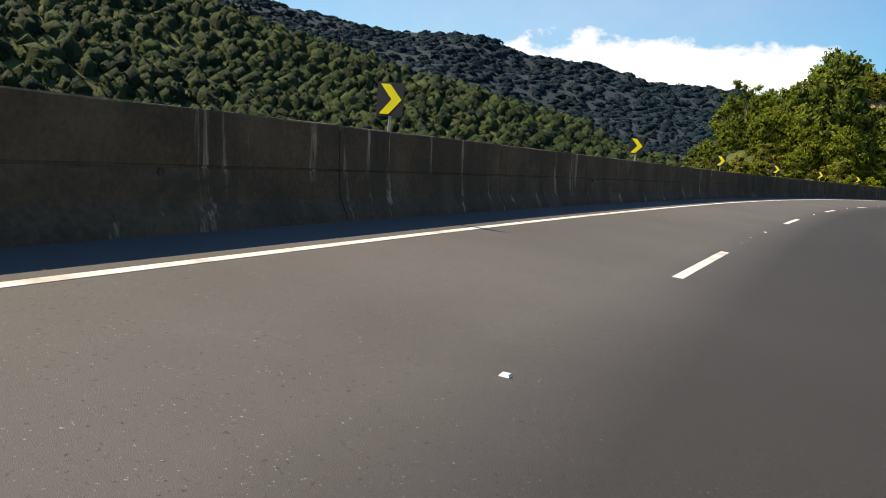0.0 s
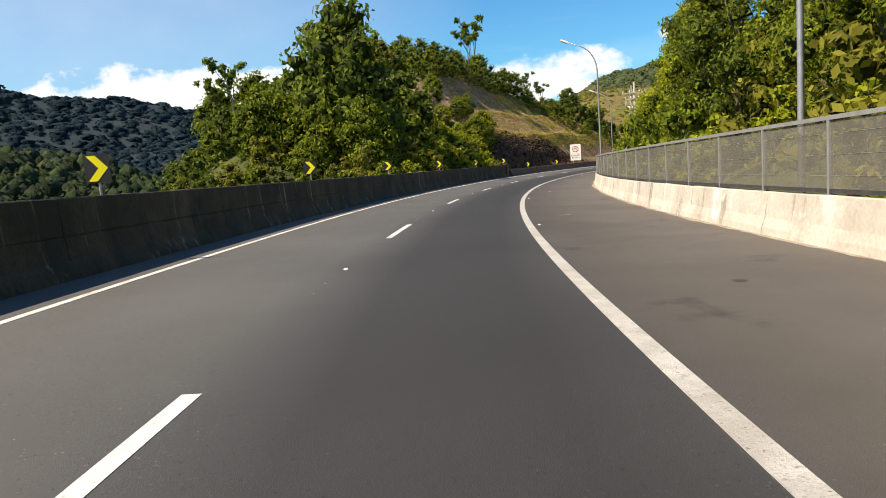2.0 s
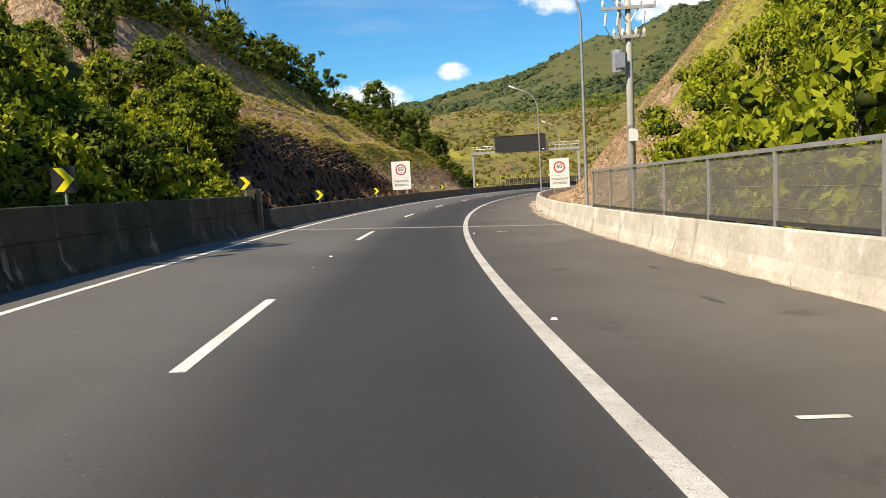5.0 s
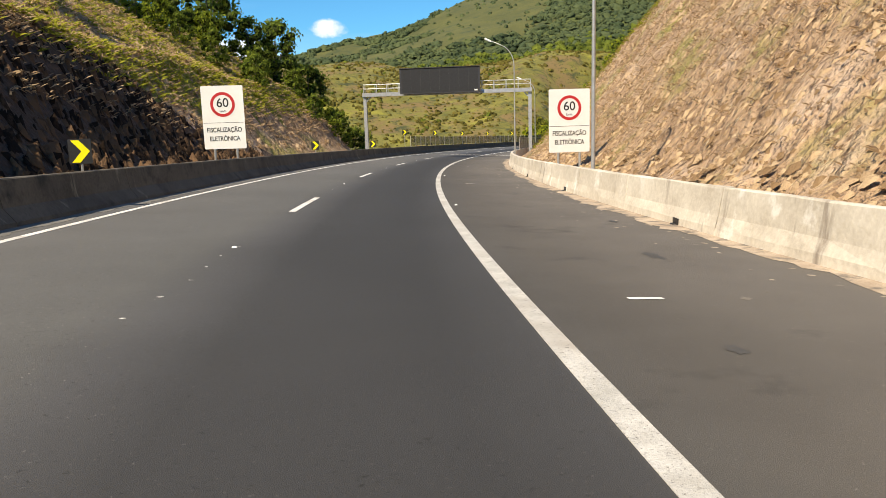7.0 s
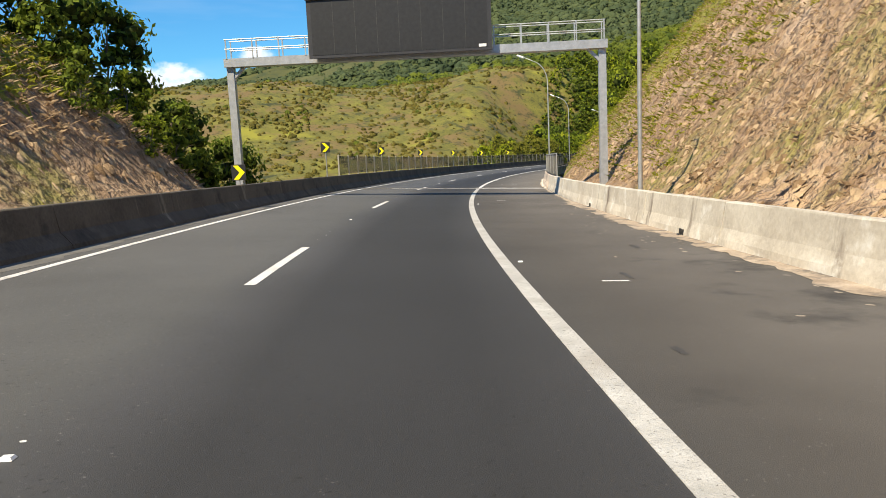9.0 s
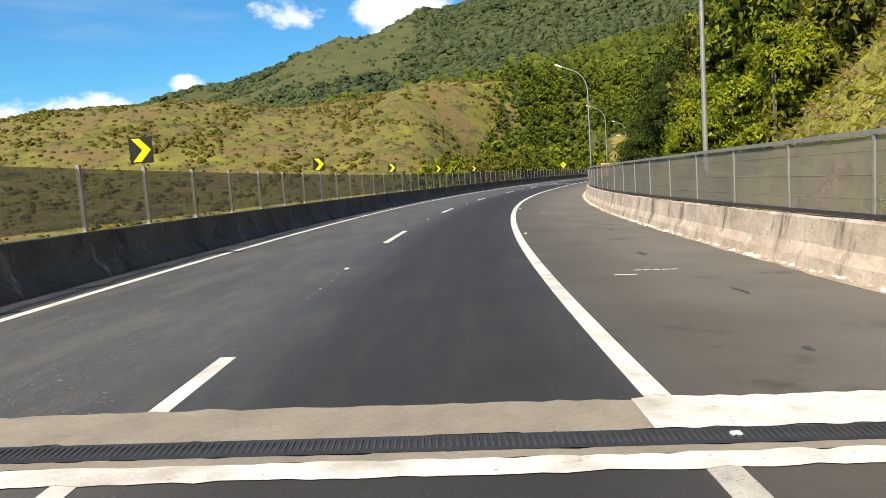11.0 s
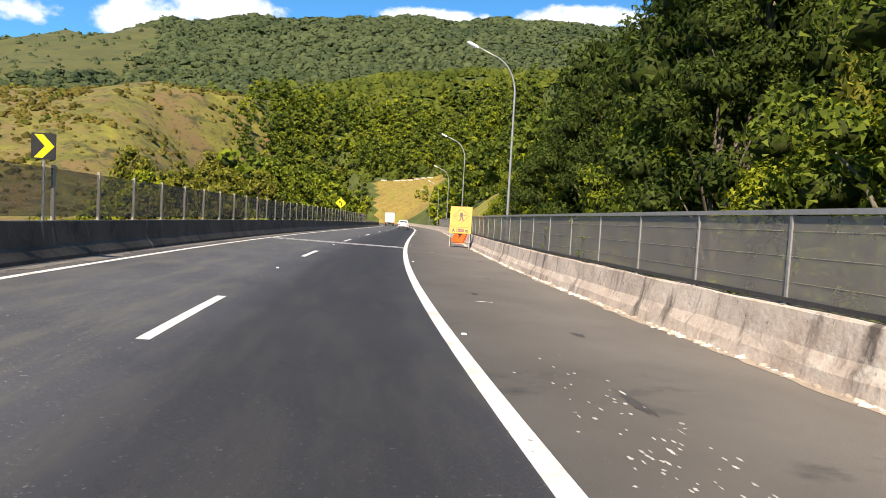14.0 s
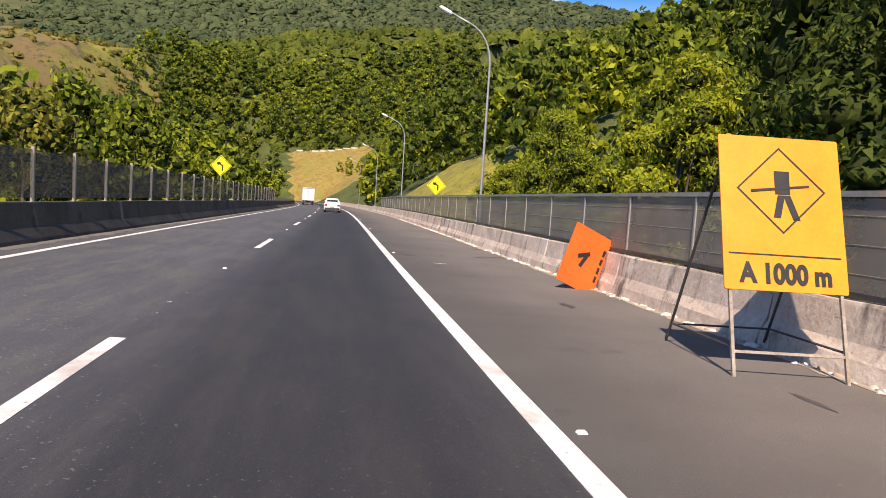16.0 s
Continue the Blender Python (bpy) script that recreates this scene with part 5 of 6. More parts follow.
def chevron_sign(hc, base):
    """Black plate with a yellow chevron that points right, on a thin post; hc: the plate's middle over the road."""
    e = thing("chevron_sign", "black chevron sign with yellow arrow on a thin post", "road sign", "chevron signs")
    z = hc - base
    part("post", Geo().tube([(0, 0.03, -0.05), (0, 0.03, z + 0.2)], 0.028, 8), "galv", e)
    part("plate", Geo().plate(rounded(0.50, 0.56, 0.03, 0, z), -0.012, 0.02), "black", e, "black plate")
    t = 0.25
    part("arrow", Geo().plate([(-0.19, z - t), (-0.01, z - t), (0.22, z), (-0.01, z + t), (-0.19, z + t), (0.03, z)], -0.018, 0.004), "yellow", e, "yellow arrow")
    part("clamp", Geo().box((0, 0.015, z + 0.12), (0.10, 0.03, 0.04)).box((0, 0.015, z - 0.12), (0.10, 0.03, 0.04)), "galv", e)
    return e


CHEV_A = [29.5, 45.5, 60.9, 77.3, 93.7, 109.5, 126.2, 142.2]
proto = chevron_sign(1.95, 1.42)
for s in CHEV_A:
    copy_thing(proto, stand(s, -5.16, 1.42, 4))
copy_thing(proto, stand(156.2, -5.16, 1.40, 4))
low_proto = chevron_sign(1.28, 0.80)
for s, d in ((168.0, -5.3), (185.6, -5.35), (216.4, -5.35), (236.7, -5.3)):
    o = copy_thing(low_proto, stand(s, d + 0.55, 0.80, 4))
high_proto = chevron_sign(2.44, 0.84)
for s in (251.5, 268.0, 284.1, 300.2, 316.1, 332.1):
    copy_thing(high_proto, stand(s, -4.70, 0.84, 4))
for o in (proto, low_proto, high_proto):
    for c in (*o.children, o):
        bpy.data.objects.remove(c)


def speed_sign(ground_drop):
    """White panel with a red-ringed 60 and two lines of black lettering on two posts."""
    e = thing("speed_sign", "white speed limit panel with red ring and black lettering on posts", "road sign", "speed limit panels")
    w, h, zc = 1.95, 2.92, 2.58
    for x in (-0.52, 0.52):
        part("post", Geo().tube([(x, 0.06, ground_drop), (x, 0.06, zc + h / 2 - 0.1)], 0.06, 10), "galv", e)
    part("panel", Geo().plate(rounded(w, h, 0.06, 0, zc), 0.0, 0.03), "white", e, "white panel")
    part("ring", ring(0.44, 0.57, 44, 0, zc + 0.60, -0.006), "red", e, "red ring")
    part("divider", Geo().plate([(-0.95, zc - 0.25), (0.95, zc - 0.25), (0.95, zc - 0.235), (-0.95, zc - 0.235)], -0.004, 0.004), "black", e)
    for body, size, z in (("60", 0.58, zc + 0.66), ("km/h", 0.15, zc + 0.29), ("FISCALIZA\u00c7\u00c3O", 0.30, zc - 0.58), ("ELETR\u00d4NICA", 0.30, zc - 0.99)):
        o = part("lettering", text_mesh(body, size, "black", squeeze=0.80 if size == 0.30 else 1.0, bold=0.004 if size > 0.2 else 0.0), "black", e, "black lettering")
        o.location = (0, -0.006, z)
    return e


a = speed_sign(-0.3)
b = copy_thing(a, stand(204.2, 9.65, 0.05, 7))
a.matrix_world = stand(204.1, -6.55, 0.05, 3)


def street_lamp():
    """Tapered galvanised pole that bends over the road with a long lamp head."""
    e = thing("street_lamp", "tall galvanised street lamp with curved arm over the shoulder", "street lamp", "street lamps")
    pts, rad = [(0, 0, -0.7), (0, 0, 0.0), (0, 0, 4.0), (0, 0, 7.6)], [0.068, 0.066, 0.058, 0.048]
    for i in range(1, 9):
        w = radians(72 * i / 8)
        pts.append((-1.35 * (1 - math.cos(w)), 0, 7.6 + 1.75 * math.sin(w)))
        rad.append(0.047 - 0.002 * i)
    end = Vector(pts[-1])
    pts.append((end.x - 0.85, 0, end.z + 0.38))
    rad.append(0.028)
    part("pole", Geo().tube(pts, rad, 10), "galv", e, smooth_=True)
    part("base_plate", Geo().box((0, 0, -0.02), (0.34, 0.34, 0.03)), "galv", e)
    tip = Vector(pts[-1])
    tilt = Matrix.Rotation(radians(24), 3, "Y")
    head = part("lamp_head", Geo().box(tip + Vector((-0.26, 0, 0.10)), (0.62, 0.24, 0.11), tilt, 0.75), "white", e, "pale grey lamp head")
    part("lens", Geo().box(tip + Vector((-0.30, 0, 0.035)), (0.42, 0.18, 0.05), tilt), "galv", head)
    return e


lamp = street_lamp()
for s in (36.5, 76.7, 115.5, 155.0, 190.9, 231.0, 270.8, 310.6, 350.0, 387.3, 428.0, 467.0, 507.0):
    copy_thing(lamp, stand(s, 8.12, 0.0))
for c in (*(k for o in lamp.children for k in o.children), *lamp.children, lamp):
    bpy.data.objects.remove(c)


# fences: posts, rails, wires and a woven screen between the posts
def screen_material(name, colour, through_):
    m = bpy.data.materials.new(name)
    m.use_nodes = True
    n, l = m.node_tree.nodes, m.node_tree.links
    b = n["Principled BSDF"]
    co, ns = n.new("ShaderNodeTexCoord"), n.new("ShaderNodeTexNoise")
    ns.inputs["Scale"].default_value, ns.inputs["Detail"].default_value = 1.4, 5
    l.new(co.outputs["Object"], ns.inputs[0])
    r = n.new("ShaderNodeValToRGB")
    r.color_ramp.elements[0].color = (*[c * 0.75 for c in colour], 1)
    r.color_ramp.elements[1].color = (*[c * 1.2 for c in colour], 1)
    l.new(ns.outputs[0], r.inputs[0])
    l.new(r.outputs[0], b.inputs["Base Color"])
    b.inputs["Roughness"].default_value = 0.7
    tr, mix = n.new("ShaderNodeBsdfTransparent"), n.new("ShaderNodeMixShader")
    mix.inputs[0].default_value = through_
    l.new(b.outputs[0], mix.inputs[1])
    l.new(tr.outputs[0], mix.inputs[2])
    l.new(mix.outputs[0], n["Material Output"].inputs[0])
    return m


M["screen"] = screen_material("grey_woven_screen", (0.235, 0.220, 0.180), 0.58)
M["screen_pale"] = screen_material("pale_woven_screen", (0.31, 0.285, 0.24), 0.47)
M["screen_thin"] = screen_material("thin_wire_mesh", (0.18, 0.158, 0.12), 0.54)


def fence(name, label, d, h0, h1, stations, screen, post_mat, rail=True, wires=4, post_w=0.07):
    e = thing(name, label, "fence")
    pm = Geo().box((0, 0, (h1 - h0) / 2), (post_w, post_w, h1 - h0 + 0.04)).box((0, 0, 0.0), (post_w + 0.09, post_w + 0.07, 0.02)).mesh("post")
    pm.materials.append(M[post_mat])
    for s in stations:
        o = part("post", pm, post_mat, e)
        o.matrix_world = stand(s, d, h0)
    for a, b in zip(stations[:-1], stations[1:]):
        me = sweep("screen", [(d - 0.004, h0 + 0.09), (d - 0.004, h1 - 0.05), (d + 0.004, h1 - 0.05), (d + 0.004, h0 + 0.09)], a + 0.03, b - 0.03, 3.0)
        part("screen", me, screen, e)
    s0, s1 = stations[0], stations[-1]
    if rail:
        part("top_rail", sweep("top_rail", [(d - 0.035, h1 - 0.035), (d - 0.035, h1 + 0.035), (d + 0.035, h1 + 0.035), (d + 0.035, h1 - 0.035)], s0, s1, 1.5), post_mat, e)
        part("bottom_rail", sweep("bottom_rail", [(d - 0.03, h0 + 0.03), (d - 0.03, h0 + 0.10), (d + 0.03, h0 + 0.10), (d + 0.03, h0 + 0.03)], s0, s1, 1.5), "dark_frame", e, "dark bottom rail")
    for i in range(wires):
        z = h0 + 0.14 + (h1 - h0 - 0.22) * (i + 0.5) / wires
        part("wire", sweep("wire", [(d - 0.010, z), (d - 0.008, z + 0.002), (d - 0.006, z), (d - 0.008, z - 0.002)], s0, s1, 2.7), "post", e)
    return e


fence("mesh_fence", "grey screened mesh fence with steel posts on the pale barrier", 7.87, 0.82, 2.04, [17.86 + 2.857 * i for i in range(48)], "screen", "fence_steel", wires=3)
fence("mesh_fence", "grey screened mesh fence on the viaduct's inner barrier", 7.87, 0.82, 2.04, [250.9 + 2.827 * i for i in range(72)], "screen_pale", "fence_steel", wires=3, post_w=0.055)
fence("wire_fence", "thin wire mesh fence with grey posts on the outer barrier", -4.70, 0.84, 2.05, [254.55 + 2.692 * i for i in range(70)], "screen_thin", "post", rail=False, wires=7, post_w=0.075)


def climbing_plant(s, h, wide, tall, seed):
    """A creeper behind the fence: a thin stem and leaves against the screen."""
    r_ = np.random.RandomState(seed)
    e = thing("climbing_plant", "green creeper hanging behind the screened fence", "plant", "creepers on the fence", m=stand(s, 8.02, h))
    part("stem", Geo().tube([(0.02, 0, -0.5), (-0.01, 0.10 * wide, 0.1), (0.02, -0.12 * wide, tall * 0.6), (-0.02, 0.15 * wide, tall)], [0.012, 0.010, 0.007, 0.004], 5), "bark", e)
    k = 8
    cen = np.stack([r_.uniform(-0.05, 0.03, k), r_.normal(0, 0.3 * wide, k), r_.uniform(0, tall, k)], -1)
    v, f, nl = leaf_cards(r_, cen, np.full(k, 0.16), np.full(k, 13), 0.13, 0.6, tall / 2)
    me = array_mesh("leaves", v[:k * 13 * 4], f[:nl])
    me.materials.append(LEAF["bright" if seed % 2 else "mid"])
    part("leaves", me, LEAF["mid"], e)


for i, (s_, h_, w_, t_) in enumerate(((305.6, 1.0, 0.9, 1.2), (306.9, 1.1, 0.5, 0.7), (334.6, 0.9, 1.1, 1.3), (335.7, 1.0, 0.6, 1.0), (339.0, 1.0, 0.8, 0.9), (354.4, 0.9, 1.0, 1.0),
                                      (291.5, 1.0, 1.2, 1.0), (287.8, 1.0, 0.8, 0.9))):
    climbing_plant(s_, h_, w_, t_, 60 + i)


# the gantry with its dark message board
def gantry(s):
    e = thing("sign_gantry", "steel road gantry with a dark unlit message board", "gantry", m=stand(s, 0, 0))
    zl, zr = at_road(s, -6.9, 0).z - at_road(s, 0, 0).z, at_road(s, 9.4, 0).z - at_road(s, 0, 0).z
    zb = 6.07
    for x, z0 in ((-6.9, zl - 1.2), (9.3, zr - 1.2)):
        part("post", Geo().box((x, 0, (z0 + zb + 0.3) / 2), (0.34, 0.34, zb + 0.3 - z0), taper=0.9), "galv", e)
        part("bracket", Geo().box((x + (0.35 if x < 0 else -0.35), 0, zb - 0.25), (0.12, 0.2, 0.75), Matrix.Rotation(radians(45 if x < 0 else -45), 3, "Y")), "galv", e)
    part("beam", Geo().box((1.2, -0.28, zb + 0.17), (16.6, 0.10, 0.36)).box((1.2, 0.28, zb + 0.17), (16.6, 0.10, 0.36)).box((1.2, 0, zb + 0.02), (16.4, 0.55, 0.05)), "galv", e)
    for y in (-0.33, 0.33):
        for z in (0.75, 1.15):
            part("handrail", Geo().tube([(-7.0, y, zb + z), (9.4, y, zb + z)], 0.025, 6), "galv", e)
        for i in range(15):
            x = -6.95 + 16.3 * i / 14
            part("railing_post", Geo().box((x, y, zb + 0.75), (0.05, 0.04, 0.85)), "galv", e)
    bd = part("message_board", Geo().box((0.70, -0.76, 7.40), (7.80, 0.14, 2.45)), "board", e, "dark charcoal message board")
    part("visor", Geo().box((0.70, -0.87, 8.60), (7.86, 0.08, 0.05)), "dark_frame", bd)
    part("screen_panel", Geo().box((0.70, -0.835, 7.40), (7.45, 0.012, 2.2)), "black", bd)
    for i in range(1, 8):
        part("screen_joint", Geo().box((-3.02 + 7.45 * i / 8, -0.843, 7.40), (0.02, 0.006, 2.2)), "dark_frame", bd)
    part("badge", Geo().box((4.2, -0.845, 6.37), (0.32, 0.008, 0.12)), "white", bd)
    return e


M["board"] = material("charcoal_panel", (0.022, 0.022, 0.026), (0.040, 0.040, 0.045), 2, 0.55, 0.05, 20)
gantry(243.6)


def diamond_sign(label):
    """Yellow diamond with a dark border and an arrow that bends left, on a post."""
    e = thing("curve_sign", label, "road sign", "curve warning signs")
    part("post", Geo().tube([(0, 0.04, -2.2), (0, 0.04, 0.5)], 0.035, 8), "galv", e)
    r = 0.62
    part("plate", Geo().plate([(0, -r), (r, 0), (0, r), (-r, 0)], 0.0, 0.015), "yellow", e, "yellow plate")
    q = Geo()
    for (x0, z0), (x1, z1) in zip(((0, -r), (r, 0), (0, r), (-r, 0)), ((r, 0), (0, r), (-r, 0), (0, -r))):
        k0, k1 = 0.93, 0.87
        q.plate([(x0 * k1, z0 * k1), (x0 * k0, z0 * k0), (x1 * k0, z1 * k0), (x1 * k1, z1 * k1)], -0.004, 0.004)
    part("border", q, "black", e)
    w = 0.045
    part("arrow", Geo().plate([(0.05, -0.30), (0.05 + 2 * w, -0.30), (0.05 + 2 * w, 0.02), (-0.06, 0.16), (-0.06 - 0.07, 0.10), (0.05, -0.03)], -0.004, 0.004)
         .plate([(-0.25, 0.20), (-0.16, -0.02), (0.00, 0.20)], -0.005, 0.004), "black", e, "black bent arrow")
    return e


dg = diamond_sign("yellow diamond curve warning sign with black bent arrow")
copy_thing(dg, stand(402.5, 8.1, 2.72))
dg.matrix_world = stand(400.8, -4.85, 2.85)


def work_sign():
    """Orange roadworks board on a folding steel stand; its picture is reduced to plain bars."""
    e = thing("roadworks_sign", "orange temporary roadworks board on a folding steel stand", "road sign")
    lean = Matrix.Rotation(radians(-19), 4, "X")
    brd = part("board", Geo().plate(rounded(1.36, 1.76, 0.02, 0, 1.82), -0.012, 0.02), "orange", e, "orange board with dark markings")
    mk = Geo()
    r, cz = 0.50, 2.08
    pts = ((0, cz - r), (r, cz), (0, cz + r), (-r, cz))
    for p, q in zip(pts, pts[1:] + pts[:1]):
        a = Vector((p[0], 0, p[1] - cz))
        b = Vector((q[0], 0, q[1] - cz))
        mk.plate([(a.x * 0.95, cz + a.z * 0.95), (a.x, cz + a.z), (b.x, cz + b.z), (b.x * 0.95, cz + b.z * 0.95)], -0.018, 0.004)
    part("diamond_outline", mk, "black", brd)
    part("symbol_bar", Geo().plate([(-0.07, cz - 0.05), (0.10, cz - 0.05), (0.10, cz + 0.22), (-0.07, cz + 0.22)], -0.018, 0.004), "black", brd)
    part("symbol_bar", Geo().plate([(-0.10, cz - 0.32), (-0.02, cz - 0.32), (0.04, cz - 0.06), (-0.04, cz - 0.06)], -0.018, 0.004), "black", brd)
    part("symbol_bar", Geo().plate([(0.12, cz - 0.34), (0.20, cz - 0.34), (0.10, cz - 0.06), (0.02, cz - 0.06)], -0.018, 0.004), "black", brd)
    part("symbol_bar", Geo().plate([(-0.34, cz - 0.04), (0.32, cz + 0.05), (0.32, cz + 0.075), (-0.34, cz - 0.01)], -0.020, 0.004), "black", brd)
    part("divider", Geo().plate([(-0.62, 1.33), (0.62, 1.33), (0.62, 1.345), (-0.62, 1.345)], -0.018, 0.004), "black", brd)
    o = part("lettering", text_mesh("A 1000 m", 0.30, "black", squeeze=0.84, bold=0.012), "black", brd, "black lettering")
    o.location = (0, -0.02, 1.12)
    for x in (-0.61, 0.61):
        part("front_leg", Geo().box((x, 0.02, 1.33), (0.035, 0.035, 2.74)), "rust_steel", e)
    part("crossbar", Geo().box((0, 0.02, 0.28), (1.22, 0.03, 0.03)), "rust_steel", e)
    for c in e.children:
        c.matrix_basis = lean @ c.matrix_basis
    top = Vector((0, 0.92, 2.62))
    for x in (-0.61, 0.61):
        part("back_leg", Geo().tube([(x * 0.98, top.y * 0.92, 2.35), (x * 1.05, 2.0, 0.02)], 0.018, 6), "dark_frame", e)
        part("side_bar", Geo().tube([(x, 0.12, 0.30), (x * 1.04, 1.86, 0.22)], 0.014, 6), "dark_frame", e)
    part("back_crossbar", Geo().tube([(-0.63, 1.86, 0.22), (0.63, 1.86, 0.22)], 0.014, 6), "dark_frame", e)
    return e


M["rust_steel"] = material("worn_steel", (0.22, 0.17, 0.12), (0.42, 0.38, 0.33), 9, 0.6, 0.2, 40, metal=0.3)
ws = work_sign()
ws.matrix_world = stand(362.1, 6.74, 0.0, -6)


def fallen_sign():
    """A second board that has slid down sideways against the barrier."""
    e = thing("fallen_roadworks_sign", "fallen orange-red roadworks board leaning on the barrier", "road sign")
    brd = part("board", Geo().plate(rounded(0.95, 1.32, 0.02, 0, 0.66), -0.01, 0.02), "orange_red", e, "orange-red board")
    part("symbol_bar", Geo().plate([(-0.16, 0.62), (0.10, 0.78), (0.06, 0.86), (-0.20, 0.70)], -0.015, 0.004), "black", brd)
    part("symbol_bar", Geo().plate([(-0.10, 0.48), (-0.02, 0.46), (0.06, 0.74), (-0.02, 0.76)], -0.015, 0.004), "black", brd)
    for i in range(4):
        part("symbol_bar", Geo().plate([(0.36, 0.30 + 0.2 * i), (0.42, 0.30 + 0.2 * i), (0.42, 0.44 + 0.2 * i), (0.36, 0.44 + 0.2 * i)], -0.015, 0.004), "black", brd)
    part("frame_bar", Geo().box((0.52, 0.25, 0.66), (0.04, 0.04, 1.35)), "rust_steel", e)
    for x0, x1 in ((0.62, 0.74), (0.92, 1.02)):
        part("stand_leg", Geo().tube([(x0, 0.30, 1.22), (x1, 0.42, -0.02 - 0.42 * x1)], 0.022, 6), "dark_frame", e)
    part("stand_bar", Geo().tube([(0.50, 0.28, 1.20), (0.95, 0.31, 1.20)], 0.022, 6), "dark_frame", e)
    part("stand_bar", Geo().tube([(0.60, 0.38, 0.35), (1.02, 0.40, 0.30)], 0.018, 6), "dark_frame", e)
    part("frame_bar", Geo().box((0.50, 0.12, 1.30), (0.05, 0.32, 0.05)), "dark_frame", e)
    part("frame_bar", Geo().box((0.50, 0.12, 0.06), (0.05, 0.32, 0.05)), "dark_frame", e)
    return e


fs = fallen_sign()
fs.matrix_world = stand(370.2, 7.00, 0.02, 10) @ pose(0, 0, 0, -10, 24, 0)


def utility_pole():
    """Concrete pole with a stub beside it, crossarms, insulators, braces, cutouts and a transformer."""
    e = thing("utility_pole", "concrete utility pole with crossarms and transformer", "utility pole", m=stand(158.5, 10.6, 0.0))
    part("pole", Geo().tube([(0, 0, -1.4), (0, 0, 10.7)], [0.20, 0.11], 10), "pole_concrete", e, smooth_=True)
    part("stub_post", Geo().box((-0.34, 0.05, 8.9), (0.14, 0.14, 2.9)), "pole_concrete", e)
    for z, w in ((9.45, 2.7), (8.75, 2.2), (7.6, 1.3)):
        arm = part("crossarm", Geo().box((0, -0.16, z), (w, 0.10, 0.13)), "pole_concrete", e)
        for x in (-0.47, -0.20, 0.22, 0.47):
            part("insulator", Geo().tube([(x * w, -0.16, z + 0.06), (x * w, -0.16, z + 0.18), (x * w, -0.16, z + 0.34)], [0.05, 0.08, 0.03], 8), "white", arm)
    for x in (-1, 1):
        part("brace", Geo().tube([(0.08 * x, -0.12, 8.2), (0.85 * x, -0.17, 9.4)], 0.025, 6), "galv", e)
    for x in (-1.0, -0.5, 0.55):
        part("cutout", Geo().tube([(x, -0.26, 8.05), (x + 0.06, -0.30, 8.55)], [0.04, 0.055], 7), "white", e)
        part("drop_wire", Geo().tube([(x, -0.26, 8.05), (x * 0.6, -0.2, 7.3)], 0.014, 5), "black", e)
    part("transformer", Geo().tube([(-0.45, -0.05, 6.2), (-0.45, -0.05, 7.1)], 0.28, 12).box((-0.45, -0.34, 6.65), (0.40, 0.06, 0.6)), "galv", e)
    part("meter_box", Geo().box((0.05, -0.2, 3.6), (0.34, 0.18, 0.5)), "white", e)
    return e


M["pole_concrete"] = material("pole_concrete", (0.33, 0.31, 0.28), (0.47, 0.45, 0.41), 2, 0.9, 0.2, 25)
utility_pole()
top = at_road(158.5, 10.6, 9.5)
for i, (dx, far) in enumerate(((0.0, at_road(100, 18.2, 21.4)), (1.0, at_road(100, 19.2, 21.8)))):
    a, b = top + Vector((dx, 0, 0.2)), far
    pts = [a.lerp(b, k / 14) + Vector((0, 0, -3.0 * (k / 14) * (1 - k / 14) * 2)) for k in range(15)]
    tagged(part("overhead_cable", Geo().tube(pts, 0.016, 5), "black"), "thin black overhead cable from the utility pole", "cable", "overhead cables")

# ---------------------------------------------------------------- vehicles ahead
M["car_white"] = material("white_car_paint", (0.70, 0.70, 0.70), (0.80, 0.80, 0.80), 2, 0.3, 0.0, 20)
M["glass_dark"] = material("dark_glass", (0.012, 0.014, 0.016), (0.03, 0.03, 0.035), 3, 0.08, 0.0, 20)
M["tyre"] = material("tyre_rubber", (0.015, 0.015, 0.015), (0.03, 0.03, 0.03), 6, 0.85, 0.2, 50)
M["tail_red"] = material("tail_lamp_red", (0.30, 0.01, 0.01), (0.42, 0.02, 0.02), 5, 0.25, 0.0, 30)


def section_body(rows, n_side):
    """A body lofted through cross-sections: rows of (y, half width low, half width high, z low, z high)."""
    g = Geo()
    for y, wl_, wh, z0, z1 in rows:
        g.v += [(-wl_, y, z0), (-wl_ * 1.02, y, z0 + (z1 - z0) * 0.5), (-wh, y, z1 - 0.04), (-wh * 0.85, y, z1), (wh * 0.85, y, z1), (wh, y, z1 - 0.04), (wl_ * 1.02, y, z0 + (z1 - z0) * 0.5), (wl_, y, z0)]
    k = 8
    for i in range(len(rows) - 1):
        for j in range(k):
            a, b = i * k + j, i * k + (j + 1) % k
            g.f.append((a, a + k, b + k, b))
    g.f.append(tuple(range(k)))
    g.f.append(tuple(len(rows) * k - k + j for j in reversed(range(k))))
    return g


def wheel(parent, x, y, r, w):
    t = part("wheel", Geo().tube([(x - w / 2, y, r), (x + w / 2, y, r)], r, 18), "tyre", parent)
    part("rim", Geo().tube([(x - w / 2 - 0.01, y, r), (x + w / 2 + 0.01, y, r)], r * 0.6, 14), "galv", t)


car = thing("car", "white hatchback driving away in the inner lane", "car", m=stand(438, 1.6, 0.0))
